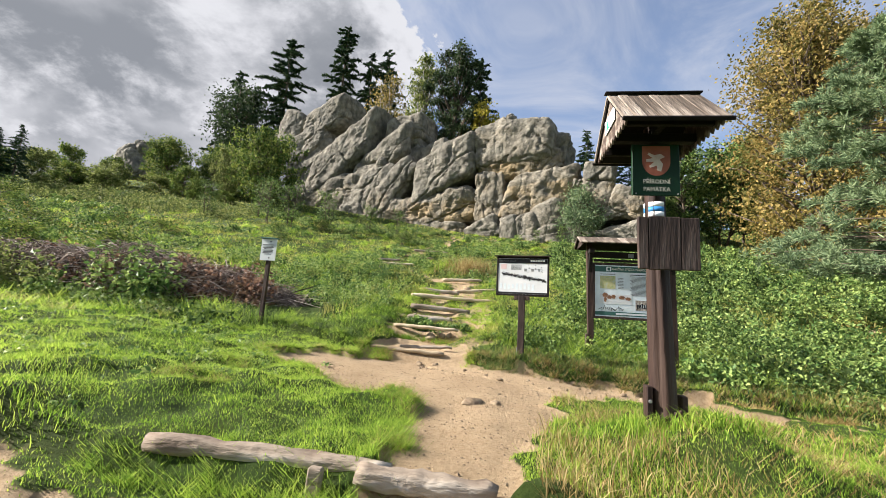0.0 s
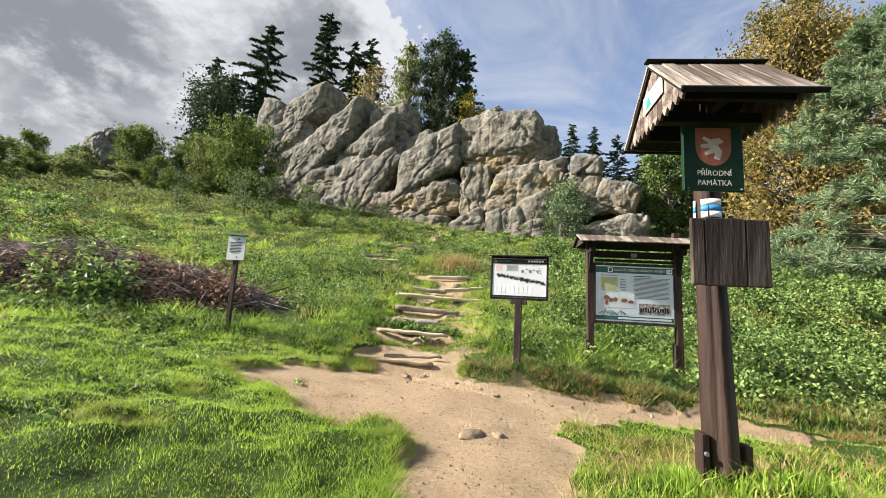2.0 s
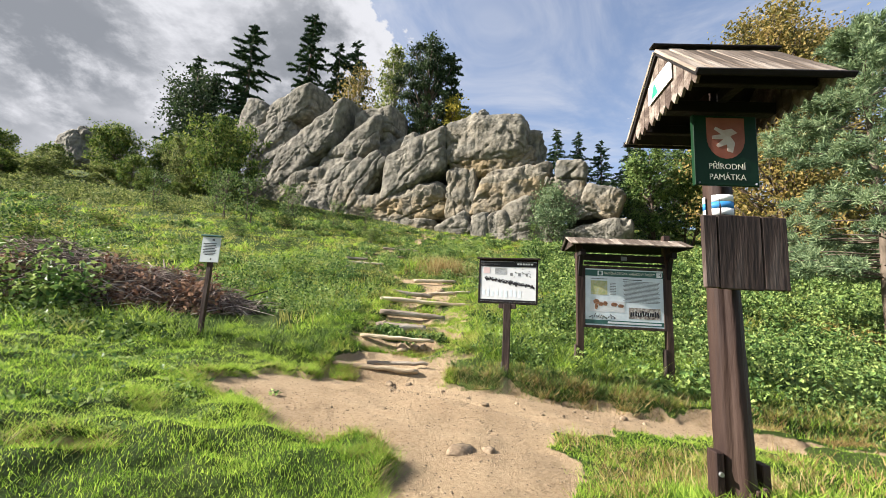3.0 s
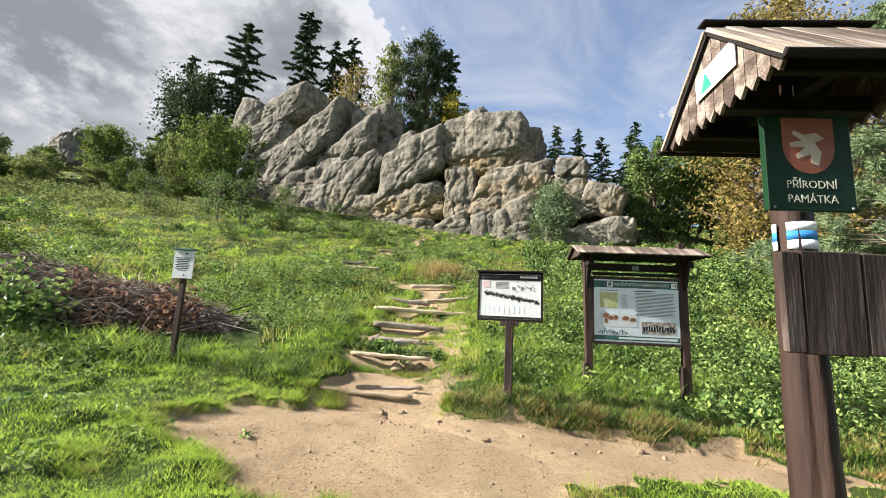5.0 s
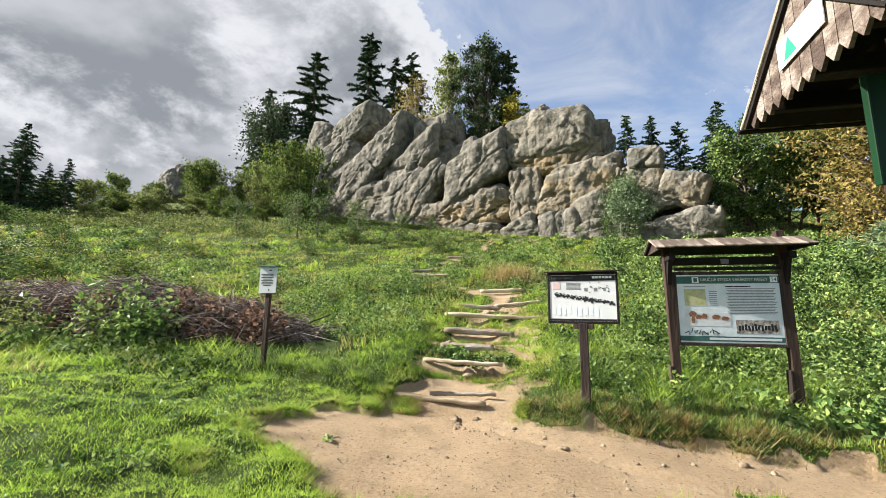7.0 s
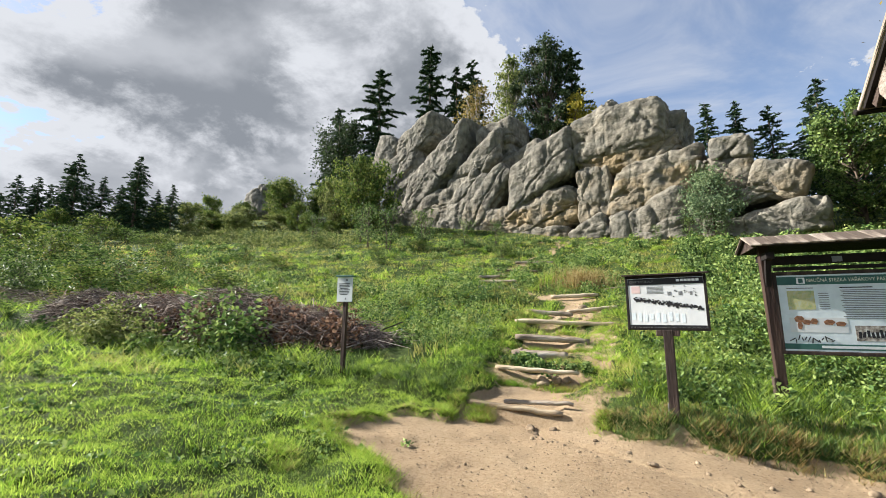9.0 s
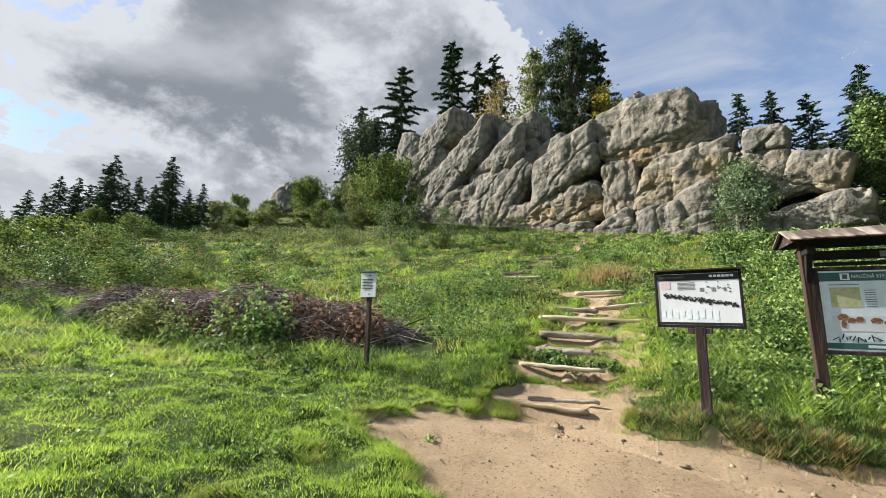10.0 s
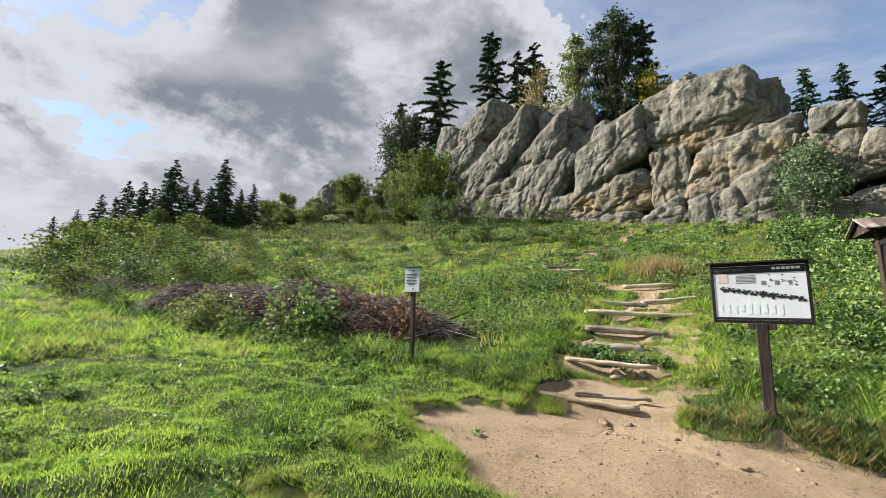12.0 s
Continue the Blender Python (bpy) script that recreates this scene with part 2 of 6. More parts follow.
def ground_material():
    """Turf and bare trodden sand; the share of bare soil is stored on the sheet."""
    m = bpy.data.materials.new("turf_and_sand")
    m.use_nodes = True
    n, l = m.node_tree.nodes, m.node_tree.links
    p = n["Principled BSDF"]
    p.inputs["Roughness"].default_value, p.inputs["Specular IOR Level"].default_value = 0.95, 0.15
    tc = n.new("ShaderNodeTexCoord")

    def noise_of(scale, detail=8, rough=0.6):
        q = n.new("ShaderNodeTexNoise")
        q.inputs["Scale"].default_value, q.inputs["Detail"].default_value, q.inputs["Roughness"].default_value = scale, detail, rough
        l.new(tc.outputs["Object"], q.inputs["Vector"])
        return q.outputs["Fac"]

    def ramp_of(fac, stops):
        r = n.new("ShaderNodeValToRGB")
        while len(r.color_ramp.elements) < len(stops):
            r.color_ramp.elements.new(0.5)
        for e, (q, c) in zip(r.color_ramp.elements, stops):
            e.position, e.color = q, (*c, 1)
        l.new(fac, r.inputs[0])
        return r.outputs[0]

    def mix(fac, a, b, kind="MIX"):
        q = n.new("ShaderNodeMixRGB")
        q.blend_type = kind
        if isinstance(fac, float):
            q.inputs[0].default_value = fac
        else:
            l.new(fac, q.inputs[0])
        l.new(a, q.inputs[1])
        l.new(b, q.inputs[2])
        return q.outputs[0]

    turf = mix(0.55, ramp_of(noise_of(0.35), [(0.32, (0.024, 0.045, 0.008)), (0.5, (0.045, 0.078, 0.012)), (0.68, (0.085, 0.092, 0.026))]),
               ramp_of(noise_of(5.0), [(0.3, (0.012, 0.022, 0.005)), (0.5, (0.036, 0.062, 0.011)), (0.7, (0.075, 0.092, 0.026))]))
    sand = mix(0.5, ramp_of(noise_of(0.9), [(0.3, (0.27, 0.185, 0.105)), (0.55, (0.43, 0.315, 0.19)), (0.75, (0.50, 0.385, 0.25))]),
               ramp_of(noise_of(26.0, 10, 0.7), [(0.3, (0.17, 0.112, 0.066)), (0.5, (0.39, 0.285, 0.172)), (0.72, (0.52, 0.405, 0.265))]))
    at = n.new("ShaderNodeAttribute")
    at.attribute_name = "bare"
    add = n.new("ShaderNodeMath")
    add.operation = "MULTIPLY_ADD"
    l.new(noise_of(9.0), add.inputs[0])
    add.inputs[1].default_value = 0.7
    l.new(at.outputs["Fac"], add.inputs[2])
    mr = n.new("ShaderNodeMapRange")
    mr.interpolation_type = "SMOOTHSTEP"
    l.new(add.outputs[0], mr.inputs[0])
    mr.inputs[1].default_value, mr.inputs[2].default_value = 0.58, 0.82
    l.new(mix(mr.outputs[0], turf, sand), p.inputs["Base Color"])
    b = n.new("ShaderNodeBump")
    b.inputs["Strength"].default_value, b.inputs["Distance"].default_value = 1.0, 0.06
    l.new(noise_of(34.0, 12, 0.75), b.inputs["Height"])
    l.new(b.outputs[0], p.inputs["Normal"])
    return m


def rock_material():
    m = bpy.data.materials.new("sandstone_rock")
    m.use_nodes = True
    n, l = m.node_tree.nodes, m.node_tree.links
    p = n["Principled BSDF"]
    p.inputs["Roughness"].default_value, p.inputs["Specular IOR Level"].default_value = 0.92, 0.2
    tc = n.new("ShaderNodeTexCoord")

    def tex(kind, scale, detail=8):
        q = n.new(kind)
        q.inputs["Scale"].default_value = scale
        q.inputs["Detail"].default_value = detail
        l.new(tc.outputs["Object"], q.inputs["Vector"])
        return q

    def ramp_of(fac, stops):
        r = n.new("ShaderNodeValToRGB")
        while len(r.color_ramp.elements) < len(stops):
            r.color_ramp.elements.new(0.5)
        for e, (q, c) in zip(r.color_ramp.elements, stops):
            e.position, e.color = q, (*c, 1)
        l.new(fac, r.inputs[0])
        return r.outputs[0]

    grain = ramp_of(tex("ShaderNodeTexNoise", 1.6, 10).outputs["Fac"], [(0.28, (0.080, 0.073, 0.060)), (0.5, (0.185, 0.170, 0.135)), (0.72, (0.290, 0.265, 0.210))])
    ochre = ramp_of(tex("ShaderNodeTexNoise", 1.1, 8).outputs["Fac"], [(0.3, (0.172, 0.130, 0.074)), (0.7, (0.318, 0.244, 0.140))])
    at = n.new("ShaderNodeAttribute")
    at.attribute_name = "ochre"
    k = n.new("ShaderNodeMath")
    k.operation = "MULTIPLY"
    l.new(at.outputs["Fac"], k.inputs[0])
    mr = n.new("ShaderNodeMapRange")
    l.new(tex("ShaderNodeTexNoise", 0.45, 6).outputs["Fac"], mr.inputs[0])
    mr.inputs[1].default_value, mr.inputs[2].default_value = 0.3, 0.55
    l.new(mr.outputs[0], k.inputs[1])
    mx = n.new("ShaderNodeMixRGB")
    l.new(k.outputs[0], mx.inputs[0])
    l.new(grain, mx.inputs[1])
    l.new(ochre, mx.inputs[2])
    lichen = n.new("ShaderNodeMapRange")
    l.new(tex("ShaderNodeTexNoise", 0.7, 9).outputs["Fac"], lichen.inputs[0])
    lichen.inputs[1].default_value, lichen.inputs[2].default_value, lichen.inputs[4].default_value = 0.52, 0.66, 0.55
    mx2 = n.new("ShaderNodeMixRGB")
    l.new(lichen.outputs[0], mx2.inputs[0])
    l.new(mx.outputs[0], mx2.inputs[1])
    mx2.inputs[2].default_value = (0.095, 0.095, 0.082, 1)
    down = n.new("ShaderNodeMapping")
    down.inputs["Scale"].default_value = (1.0, 1.0, 0.13)
    l.new(tc.outputs["Object"], down.inputs[0])
    run_off = n.new("ShaderNodeTexNoise")
    run_off.inputs["Scale"].default_value, run_off.inputs["Detail"].default_value = 1.5, 7
    l.new(down.outputs[0], run_off.inputs["Vector"])
    streak = n.new("ShaderNodeMapRange")
    l.new(run_off.outputs["Fac"], streak.inputs[0])
    streak.inputs[1].default_value, streak.inputs[2].default_value, streak.inputs[4].default_value = 0.52, 0.7, 0.6
    mx3 = n.new("ShaderNodeMixRGB")
    l.new(streak.outputs[0], mx3.inputs[0])
    l.new(mx2.outputs[0], mx3.inputs[1])
    mx3.inputs[2].default_value = (0.075, 0.07, 0.058, 1)
    l.new(mx3.outputs[0], p.inputs["Base Color"])
    warp = n.new("ShaderNodeVectorMath")
    warp.operation = "MULTIPLY_ADD"
    l.new(tex("ShaderNodeTexNoise", 0.6, 5).outputs["Color"], warp.inputs[0])
    warp.inputs[1].default_value = (1.6, 1.6, 1.6)
    l.new(tc.outputs["Object"], warp.inputs[2])
    tilt = n.new("ShaderNodeMapping")
    tilt.inputs["Rotation"].default_value = (0, radians(-32), 0)
    tilt.inputs["Scale"].default_value = (0.34, 0.2, 0.09)
    l.new(warp.outputs[0], tilt.inputs[0])
    fissure = n.new("ShaderNodeTexVoronoi")
    fissure.feature = "DISTANCE_TO_EDGE"
    fissure.inputs["Scale"].default_value = 1.0
    l.new(tilt.outputs[0], fissure.inputs["Vector"])
    lip = n.new("ShaderNodeMapRange")
    lip.interpolation_type = "SMOOTHSTEP"
    l.new(fissure.outputs["Distance"], lip.inputs[0])
    lip.inputs[2].default_value = 0.05
    b0 = n.new("ShaderNodeBump")
    b0.inputs["Strength"].default_value, b0.inputs["Distance"].default_value = 0.4, 0.12
    l.new(lip.outputs[0], b0.inputs["Height"])
    b1 = n.new("ShaderNodeBump")
    l.new(b0.outputs[0], b1.inputs["Normal"])
    b1.inputs["Strength"].default_value, b1.inputs["Distance"].default_value = 0.8, 0.3
    l.new(tex("ShaderNodeTexNoise", 2.2, 12).outputs["Fac"], b1.inputs["Height"])
    b2 = n.new("ShaderNodeBump")
    b2.inputs["Strength"].default_value, b2.inputs["Distance"].default_value = 0.5, 0.06
    l.new(tex("ShaderNodeTexNoise", 11.0, 8).outputs["Fac"], b2.inputs["Height"])
    l.new(b1.outputs[0], b2.inputs["Normal"])
    l.new(b2.outputs[0], p.inputs["Normal"])
    return m


M_GROUND, M_ROCK = ground_material(), rock_material()


# ---------------------------------------------------------------- mesh helpers
def np_mesh(name, v, f, mat, smooth=False):
    """A mesh from arrays: vertices (n, 3) and faces (m, k)."""
    me = bpy.data.meshes.new(name)
    v, f = np.asarray(v, dtype=np.float32), np.asarray(f, dtype=np.int32)
    k = f.shape[1]
    me.vertices.add(len(v))
    me.vertices.foreach_set("co", v.ravel())
    me.loops.add(f.size)
    me.loops.foreach_set("vertex_index", f.ravel())
    me.polygons.add(len(f))
    me.polygons.foreach_set("loop_start", np.arange(len(f), dtype=np.int32) * k)
    me.polygons.foreach_set("loop_total", np.full(len(f), k, dtype=np.int32))
    me.polygons.foreach_set("use_smooth", np.full(len(f), smooth))
    me.update(calc_edges=True)
    me.materials.append(mat)
    return me


def bm_mesh(name, bm, mat, smooth=False):
    me = bpy.data.meshes.new(name)
    bm.normal_update()
    bm.to_mesh(me)
    bm.free()
    me.materials.append(mat)
    for poly in me.polygons:
        poly.use_smooth = smooth
    return me


def part(name, shape, mat, parent, label="", smooth=False, m=None):
    """Links a bmesh or mesh as one object under a thing or part."""
    me = shape if isinstance(shape, bpy.types.Mesh) else bm_mesh(name, shape, mat, smooth)
    ob = new(name, me)
    ob.parent = parent
    if m is not None:
        ob.matrix_basis = m
    if label:
        ob["label"] = label
    return ob


def thing(name, label, category, at=(0, 0, 0), turn=(0, 0, 0), group="", kind=""):
    ob = new(name)
    ob.empty_display_size = 0.1
    ob.matrix_basis = pose(*at, *turn)
    return tagged(ob, label, category, group, kind)


def box(w, d, h, at=(0, 0, 0), bevel=0.004, m=None):
    bm = bmesh.new()
    bmesh.ops.create_cube(bm, size=1, matrix=Matrix.Translation(at) @ (m or Matrix()) @ Matrix.Diagonal((w, d, h, 1)))
    if bevel:
        bmesh.ops.bevel(bm, geom=bm.edges[:], offset=bevel, segments=1, affect="EDGES")
    return bm


def tube(points, radii, sides=8, rough=0.0, seed=0):
    """A tapered tube along points; returns vertex and quad arrays, ends closed by small rings."""
    rng = np.random.default_rng(seed)
    pts = np.array(points, dtype=float)
    tang = np.gradient(pts, axis=0)
    tang /= np.linalg.norm(tang, axis=1)[:, None]
    ref = np.array((0.0, 0.0, 1.0)) if abs(tang[0][2]) < 0.8 else np.array((1.0, 0.0, 0.0))
    vs, fs = [], []
    ang = np.arange(sides) * 2 * np.pi / sides
    for i, (p, t) in enumerate(zip(pts, tang)):
        a = np.cross(t, ref)
        a /= np.linalg.norm(a)
        b = np.cross(t, a)
        r = radii[i] * (1 + rough * rng.uniform(-1, 1, sides))
        vs.append(p + (np.cos(ang) * r)[:, None] * a + (np.sin(ang) * r)[:, None] * b)
    n = len(pts)
    for i in range(n - 1):
        for j in range(sides):
            k = (j + 1) % sides
            fs.append((i * sides + j, i * sides + k, (i + 1) * sides + k, (i + 1) * sides + j))
    v = np.concatenate(vs)
    c0, c1 = len(v), len(v) + 1
    v = np.concatenate([v, [pts[0], pts[-1]]])
    for j in range(0, sides, 2):
        fs.append((c0, (j + 2) % sides, j + 1, j))
        e = (n - 1) * sides
        fs.append((c1, e + j, e + j + 1, e + (j + 2) % sides))
    return v, np.array(fs)


def joined(pieces):
    vs, fs, off = [], [], 0
    for v, f in pieces:
        vs.append(v)
        fs.append(np.asarray(f) + off)
        off += len(v)
    return np.concatenate(vs), np.concatenate(fs)


def unit(v):
    return v / np.maximum(np.linalg.norm(v, axis=-1, keepdims=True), 1e-9)


def leaves(pts, size, rng, aspect=0.55, up=0.0, along=None):
    """A small bent leaf (two triangles as a folded rhombus) at each point."""
    n = len(pts)
    a = unit(rng.normal(size=(n, 3)) + (0 if along is None else along))
    nrm = unit(rng.normal(size=(n, 3)) + np.array((0, 0, up)))
    b = unit(np.cross(nrm, a))
    s = (size * rng.uniform(0.6, 1.35, n))[:, None]
    fold = np.cross(a, b) * s * 0.25
    v = np.stack([pts - a * s, pts - b * s * aspect + fold, pts + a * s, pts + b * s * aspect + fold], 1).reshape(-1, 3)
    f = np.arange(4 * n).reshape(n, 4)
    return v, f


def blades(pts, height, width, rng, lean=0.5):
    """Bent grass blades of three triangles each."""
    n = len(pts)
    h = height * rng.uniform(0.45, 1.35, n)
    az = rng.uniform(0, 2 * np.pi, n)
    side = np.stack([np.cos(az), np.sin(az), np.zeros(n)], 1) * (width * rng.uniform(0.6, 1.3, n))[:, None]
    az2 = rng.uniform(0, 2 * np.pi, n)
    bend = np.stack([np.cos(az2), np.sin(az2), np.zeros(n)], 1) * (h * rng.uniform(0.1, 1, n) * lean)[:, None]
    up = np.zeros((n, 3))
    up[:, 2] = h
    v = np.stack([pts - side, pts + side, pts + up * 0.6 + bend * 0.4 - side * 0.7, pts + up * 0.6 + bend * 0.4 + side * 0.7, pts + up * 0.92 + bend], 1).reshape(-1, 3)
    k = np.arange(n)[:, None] * 5
    f = np.concatenate([k + np.array([[0, 1, 3]]), k + np.array([[0, 3, 2]]), k + np.array([[2, 3, 4]])], 0)
    return v, f


def sprigs(pts, height, width, rng, lean=0.6):
    """Plain one-triangle blades for turf farther off."""
    n = len(pts)
    h = height * rng.uniform(0.45, 1.35, n)
    az, az2 = rng.uniform(0, 2 * np.pi, n), rng.uniform(0, 2 * np.pi, n)
    side = np.stack([np.cos(az), np.sin(az), np.zeros(n)], 1) * (width * rng.uniform(0.6, 1.3, n))[:, None]
    tip = np.stack([np.cos(az2) * lean * h, np.sin(az2) * lean * h, h], 1) * rng.uniform(0.7, 1.1, n)[:, None]
    v = np.stack([pts - side, pts + side, pts + tip], 1).reshape(-1, 3)
    return v, np.arange(3 * n).reshape(n, 3)


def vnoise(x, y, seed=0):
    """Smooth value noise in the plane, 0 to 1."""
    xi, yi = np.floor(x).astype(np.int64), np.floor(y).astype(np.int64)
    fx, fy = x - xi, y - yi
    fx, fy = fx * fx * (3 - 2 * fx), fy * fy * (3 - 2 * fy)

    def h(i, j):
        k = (i * 374761393 + j * 668265263 + seed * 1442695041) & 0xFFFFFFFF
        k = ((k ^ (k >> 13)) * 1274126177) & 0xFFFFFFFF
        return ((k ^ (k >> 16)) & 0xFFFF) / 65535.0

    return (h(xi, yi) * (1 - fx) + h(xi + 1, yi) * fx) * (1 - fy) + (h(xi, yi + 1) * (1 - fx) + h(xi + 1, yi + 1) * fx) * fy


def sm(a, b, x):
    t = np.clip((x - a) / (b - a), 0, 1)
    return t * t * (3 - 2 * t)


# ---------------------------------------------------------------- the lie of the land
STEP_Y = (7.85, 9.3, 10.35, 11.35, 12.75, 14.2)


def capsule(x, y, x0, y0, x1, y1, r0, r1):
    """Signed distance to a tapered stripe: below zero inside."""
    ux, uy = x1 - x0, y1 - y0
    t = np.clip(((x - x0) * ux + (y - y0) * uy) / (ux * ux + uy * uy), 0, 1)
    return np.hypot(x - x0 - t * ux, y - y0 - t * uy) - (r0 + (r1 - r0) * t)


def slope(y):
    d = np.clip(y - 7.7, 0, None)
    near, far = np.minimum(d, 40), np.clip(d - 40, 0, 30)
    return 0.2 * near + 0.0022 * near * near + 0.2 * far


def bare(x, y):
    """How trodden the ground is: 1 in the middle of the path, 0 on turf."""
    wob = (vnoise(x * 1.7, y * 1.7, 3) - 0.5) * 0.42 + (vnoise(x * 6, y * 6, 4) - 0.5) * 0.26
    d = capsule(x, y, -0.45, 0.2, -0.2, 3.2, 0.55, 0.42)
    for c in ((-0.2, 3.0, -0.05, 4.4, 0.42, 0.72), (-0.05, 4.5, -0.5, 6.1, 0.75, 1.4), (-0.8, 5.6, -2.75, 6.05, 1.05, 0.6), (-1.3, 6.5, -2.4, 6.6, 0.9, 0.65),
              (-0.3, 6.6, 2.2, 6.9, 1.12, 0.84), (2.2, 6.9, 3.6, 7.1, 0.84, 0.52), (3.6, 7.1, 4.3, 7.1, 0.52, 0.3), (4.3, 7.1, 6.5, 7.0, 0.3, 0.0), (-1.5, 7.0, -1.65, 7.95, 0.85, 0.70)):
        d = np.minimum(d, capsule(x, y, *c))
    full = sm(0.06, -0.06, d + wob)
    up = np.minimum(capsule(x, y, -1.35, 7.9, -1.2, 12.0, 1.0, 0.9), capsule(x, y, -0.45, 8.6, -0.3, 12.5, 0.22, 0.4))
    for c in ((-1.5, 12.0, -1.2, 15.0, 0.55, 0.6), (-1.2, 15, -1.3, 17.0, 0.6, 0.5), (-1.5, 16.5, -4.4, 17.8, 0.4, 0.4), (-4.4, 17.8, -5.0, 21, 0.45, 0.4),
              (-5.0, 21, -3.2, 34, 0.45, 0.5), (-5, 35.2, 0, 34.6, 0.7, 0.4)):
        up = np.minimum(up, capsule(x, y, *c))
    stair = sm(0.2, -0.3, up + wob * 1.6) * (0.12 + 0.95 * vnoise(x * 2.4 + 7, y * 2.0, 8)) * (1 - 0.35 * sm(15, 20, y))
    spots = 0.0
    for sx, sy, r in ((-2.5, 1.6, 0.55), (-3.4, 5.0, 0.10), (-2.6, 3.7, 0.07), (1.0, 2.2, 0.12), (2.0, 2.8, 0.1), (11.0, 13.5, 0.6)):
        spots = np.maximum(spots, sm(0.07, -0.07, np.hypot((x - sx) / 1.5, y - sy) - r + wob * 0.9))
    return np.maximum(np.maximum(full, stair), spots)


def ground(x, y):
    x, y = np.asarray(x, dtype=float), np.asarray(y, dtype=float)
    z = slope(y) + 0.15 * sm(7.68, 7.83, y)
    # terraces held by the log steps
    ys = np.array(STEP_Y)
    zs = slope(ys) + 0.15
    tread = zs[-1] + slope(y) - slope(ys[-1])
    for i in range(len(ys) - 1):
        t = np.clip((y - ys[i]) / (ys[i + 1] - ys[i]), 0, 1)
        tread = np.where((y >= ys[i]) & (y < ys[i + 1]), zs[i] + (zs[i + 1] - zs[i]) * (0.45 * t + 0.55 * sm(0.86, 1.0, t)), tread)
    w = sm(1.05, 0.6, np.abs(x + 1.45)) * sm(7.8, 7.95, y) * sm(14.8, 14.0, y)
    z = z * (1 - w) + tread * w
    z += 0.1 * np.clip(-1.5 - x, 0, 8) + 0.09 * np.clip(-9.5 - x, 0, 48)
    z -= 0.1 * np.clip(x, 0, 4) * (1 - sm(9, 18, y))
    z -= 0.05 * np.clip(x - 4, 0, 10) * sm(30, 10, y)
    z += -0.16 * sm(2.46, 2.3, y) - 0.26 * sm(2.3, -0.4, y) - 0.05 * np.clip(-y, 0, 60)
    z += 0.33 * np.exp(-((x - 1.6) ** 2 + (y - 3.35) ** 2) / 0.75)
    fade = 1 - bare(x, y)
    near = sm(60, 20, np.hypot(x, y))
    z += fade * near * (0.13 * (vnoise(x * 0.8, y * 0.8, 1) - 0.5) + 0.12 * (vnoise(x * 2.2, y * 2.2, 2) - 0.5) + 0.075 * (vnoise(x * 5.0, y * 5.0, 12) - 0.5)) + 0.09 * fade
    z += sm(9, 14, y) * fade * near * 0.3 * (vnoise(x * 0.45, y * 0.45, 11) - 0.5)
    rill = np.minimum(np.abs(capsule(x, y, -1.2, 7.5, 0.4, 6.55, 0, 0)), np.abs(capsule(x, y, 0.4, 6.55, 3.2, 6.0, 0, 0))) + 0.12 * (vnoise(x * 3, y * 3, 15) - 0.5)
    z -= (1 - fade) * 0.065 * sm(0.09, 0.02, rill)
    z += (1 - fade) * 0.055 * (vnoise(x * 2.7, y * 2.7, 5) - 0.5) + (1 - fade) * 0.022 * (vnoise(x * 9, y * 9, 6) - 0.5)
    return z


def graded(lo, a, b, hi, fine):
    """Grid lines: fine between a and b, wider and wider out to lo and hi."""
    mid = np.arange(a, b, fine)
    outs = []
    for end, edge, sign in ((lo, a, -1), (hi, b, 1)):
        s, p, line = fine, edge, []
        while sign * (end - p) > 0:
            s *= 1.075
            p += sign * s
            line.append(p)
        outs.append(line)
    return np.concatenate([outs[0][::-1], mid, outs[1]])


gx, gy = graded(-900, -5.5, 4.5, 900, 0.06), graded(-900, 1.6, 10.0, 900, 0.06)
X, Y = np.meshgrid(gx, gy)
Z = ground(X, Y)
ni, nj = X.shape
idx = np.arange(ni * nj).reshape(ni, nj)
quads = np.stack([idx[:-1, :-1], idx[:-1, 1:], idx[1:, 1:], idx[1:, :-1]], -1).reshape(-1, 4)
ground_mesh = np_mesh("ground", np.stack([X, Y, Z], -1).reshape(-1, 3), quads, M_GROUND, True)
bare_layer = ground_mesh.attributes.new("bare", "FLOAT", "POINT")
bare_layer.data.foreach_set("value", bare(X, Y).ravel().astype(np.float32))
tagged(new("ground", ground_mesh), "grassy hillside with a trodden sandy path climbing to rocks", "ground", kind="structure")

# ---------------------------------------------------------------- the sandstone rocks
outcrop = thing("rock_outcrop", "tall grey sandstone outcrop of weathered rounded blocks on the hilltop", "rock formation", kind="")


def fbm(p, octaves):
    return noise.fractal(p, 1.0, 2.0, octaves, noise_basis="PERLIN_ORIGINAL")


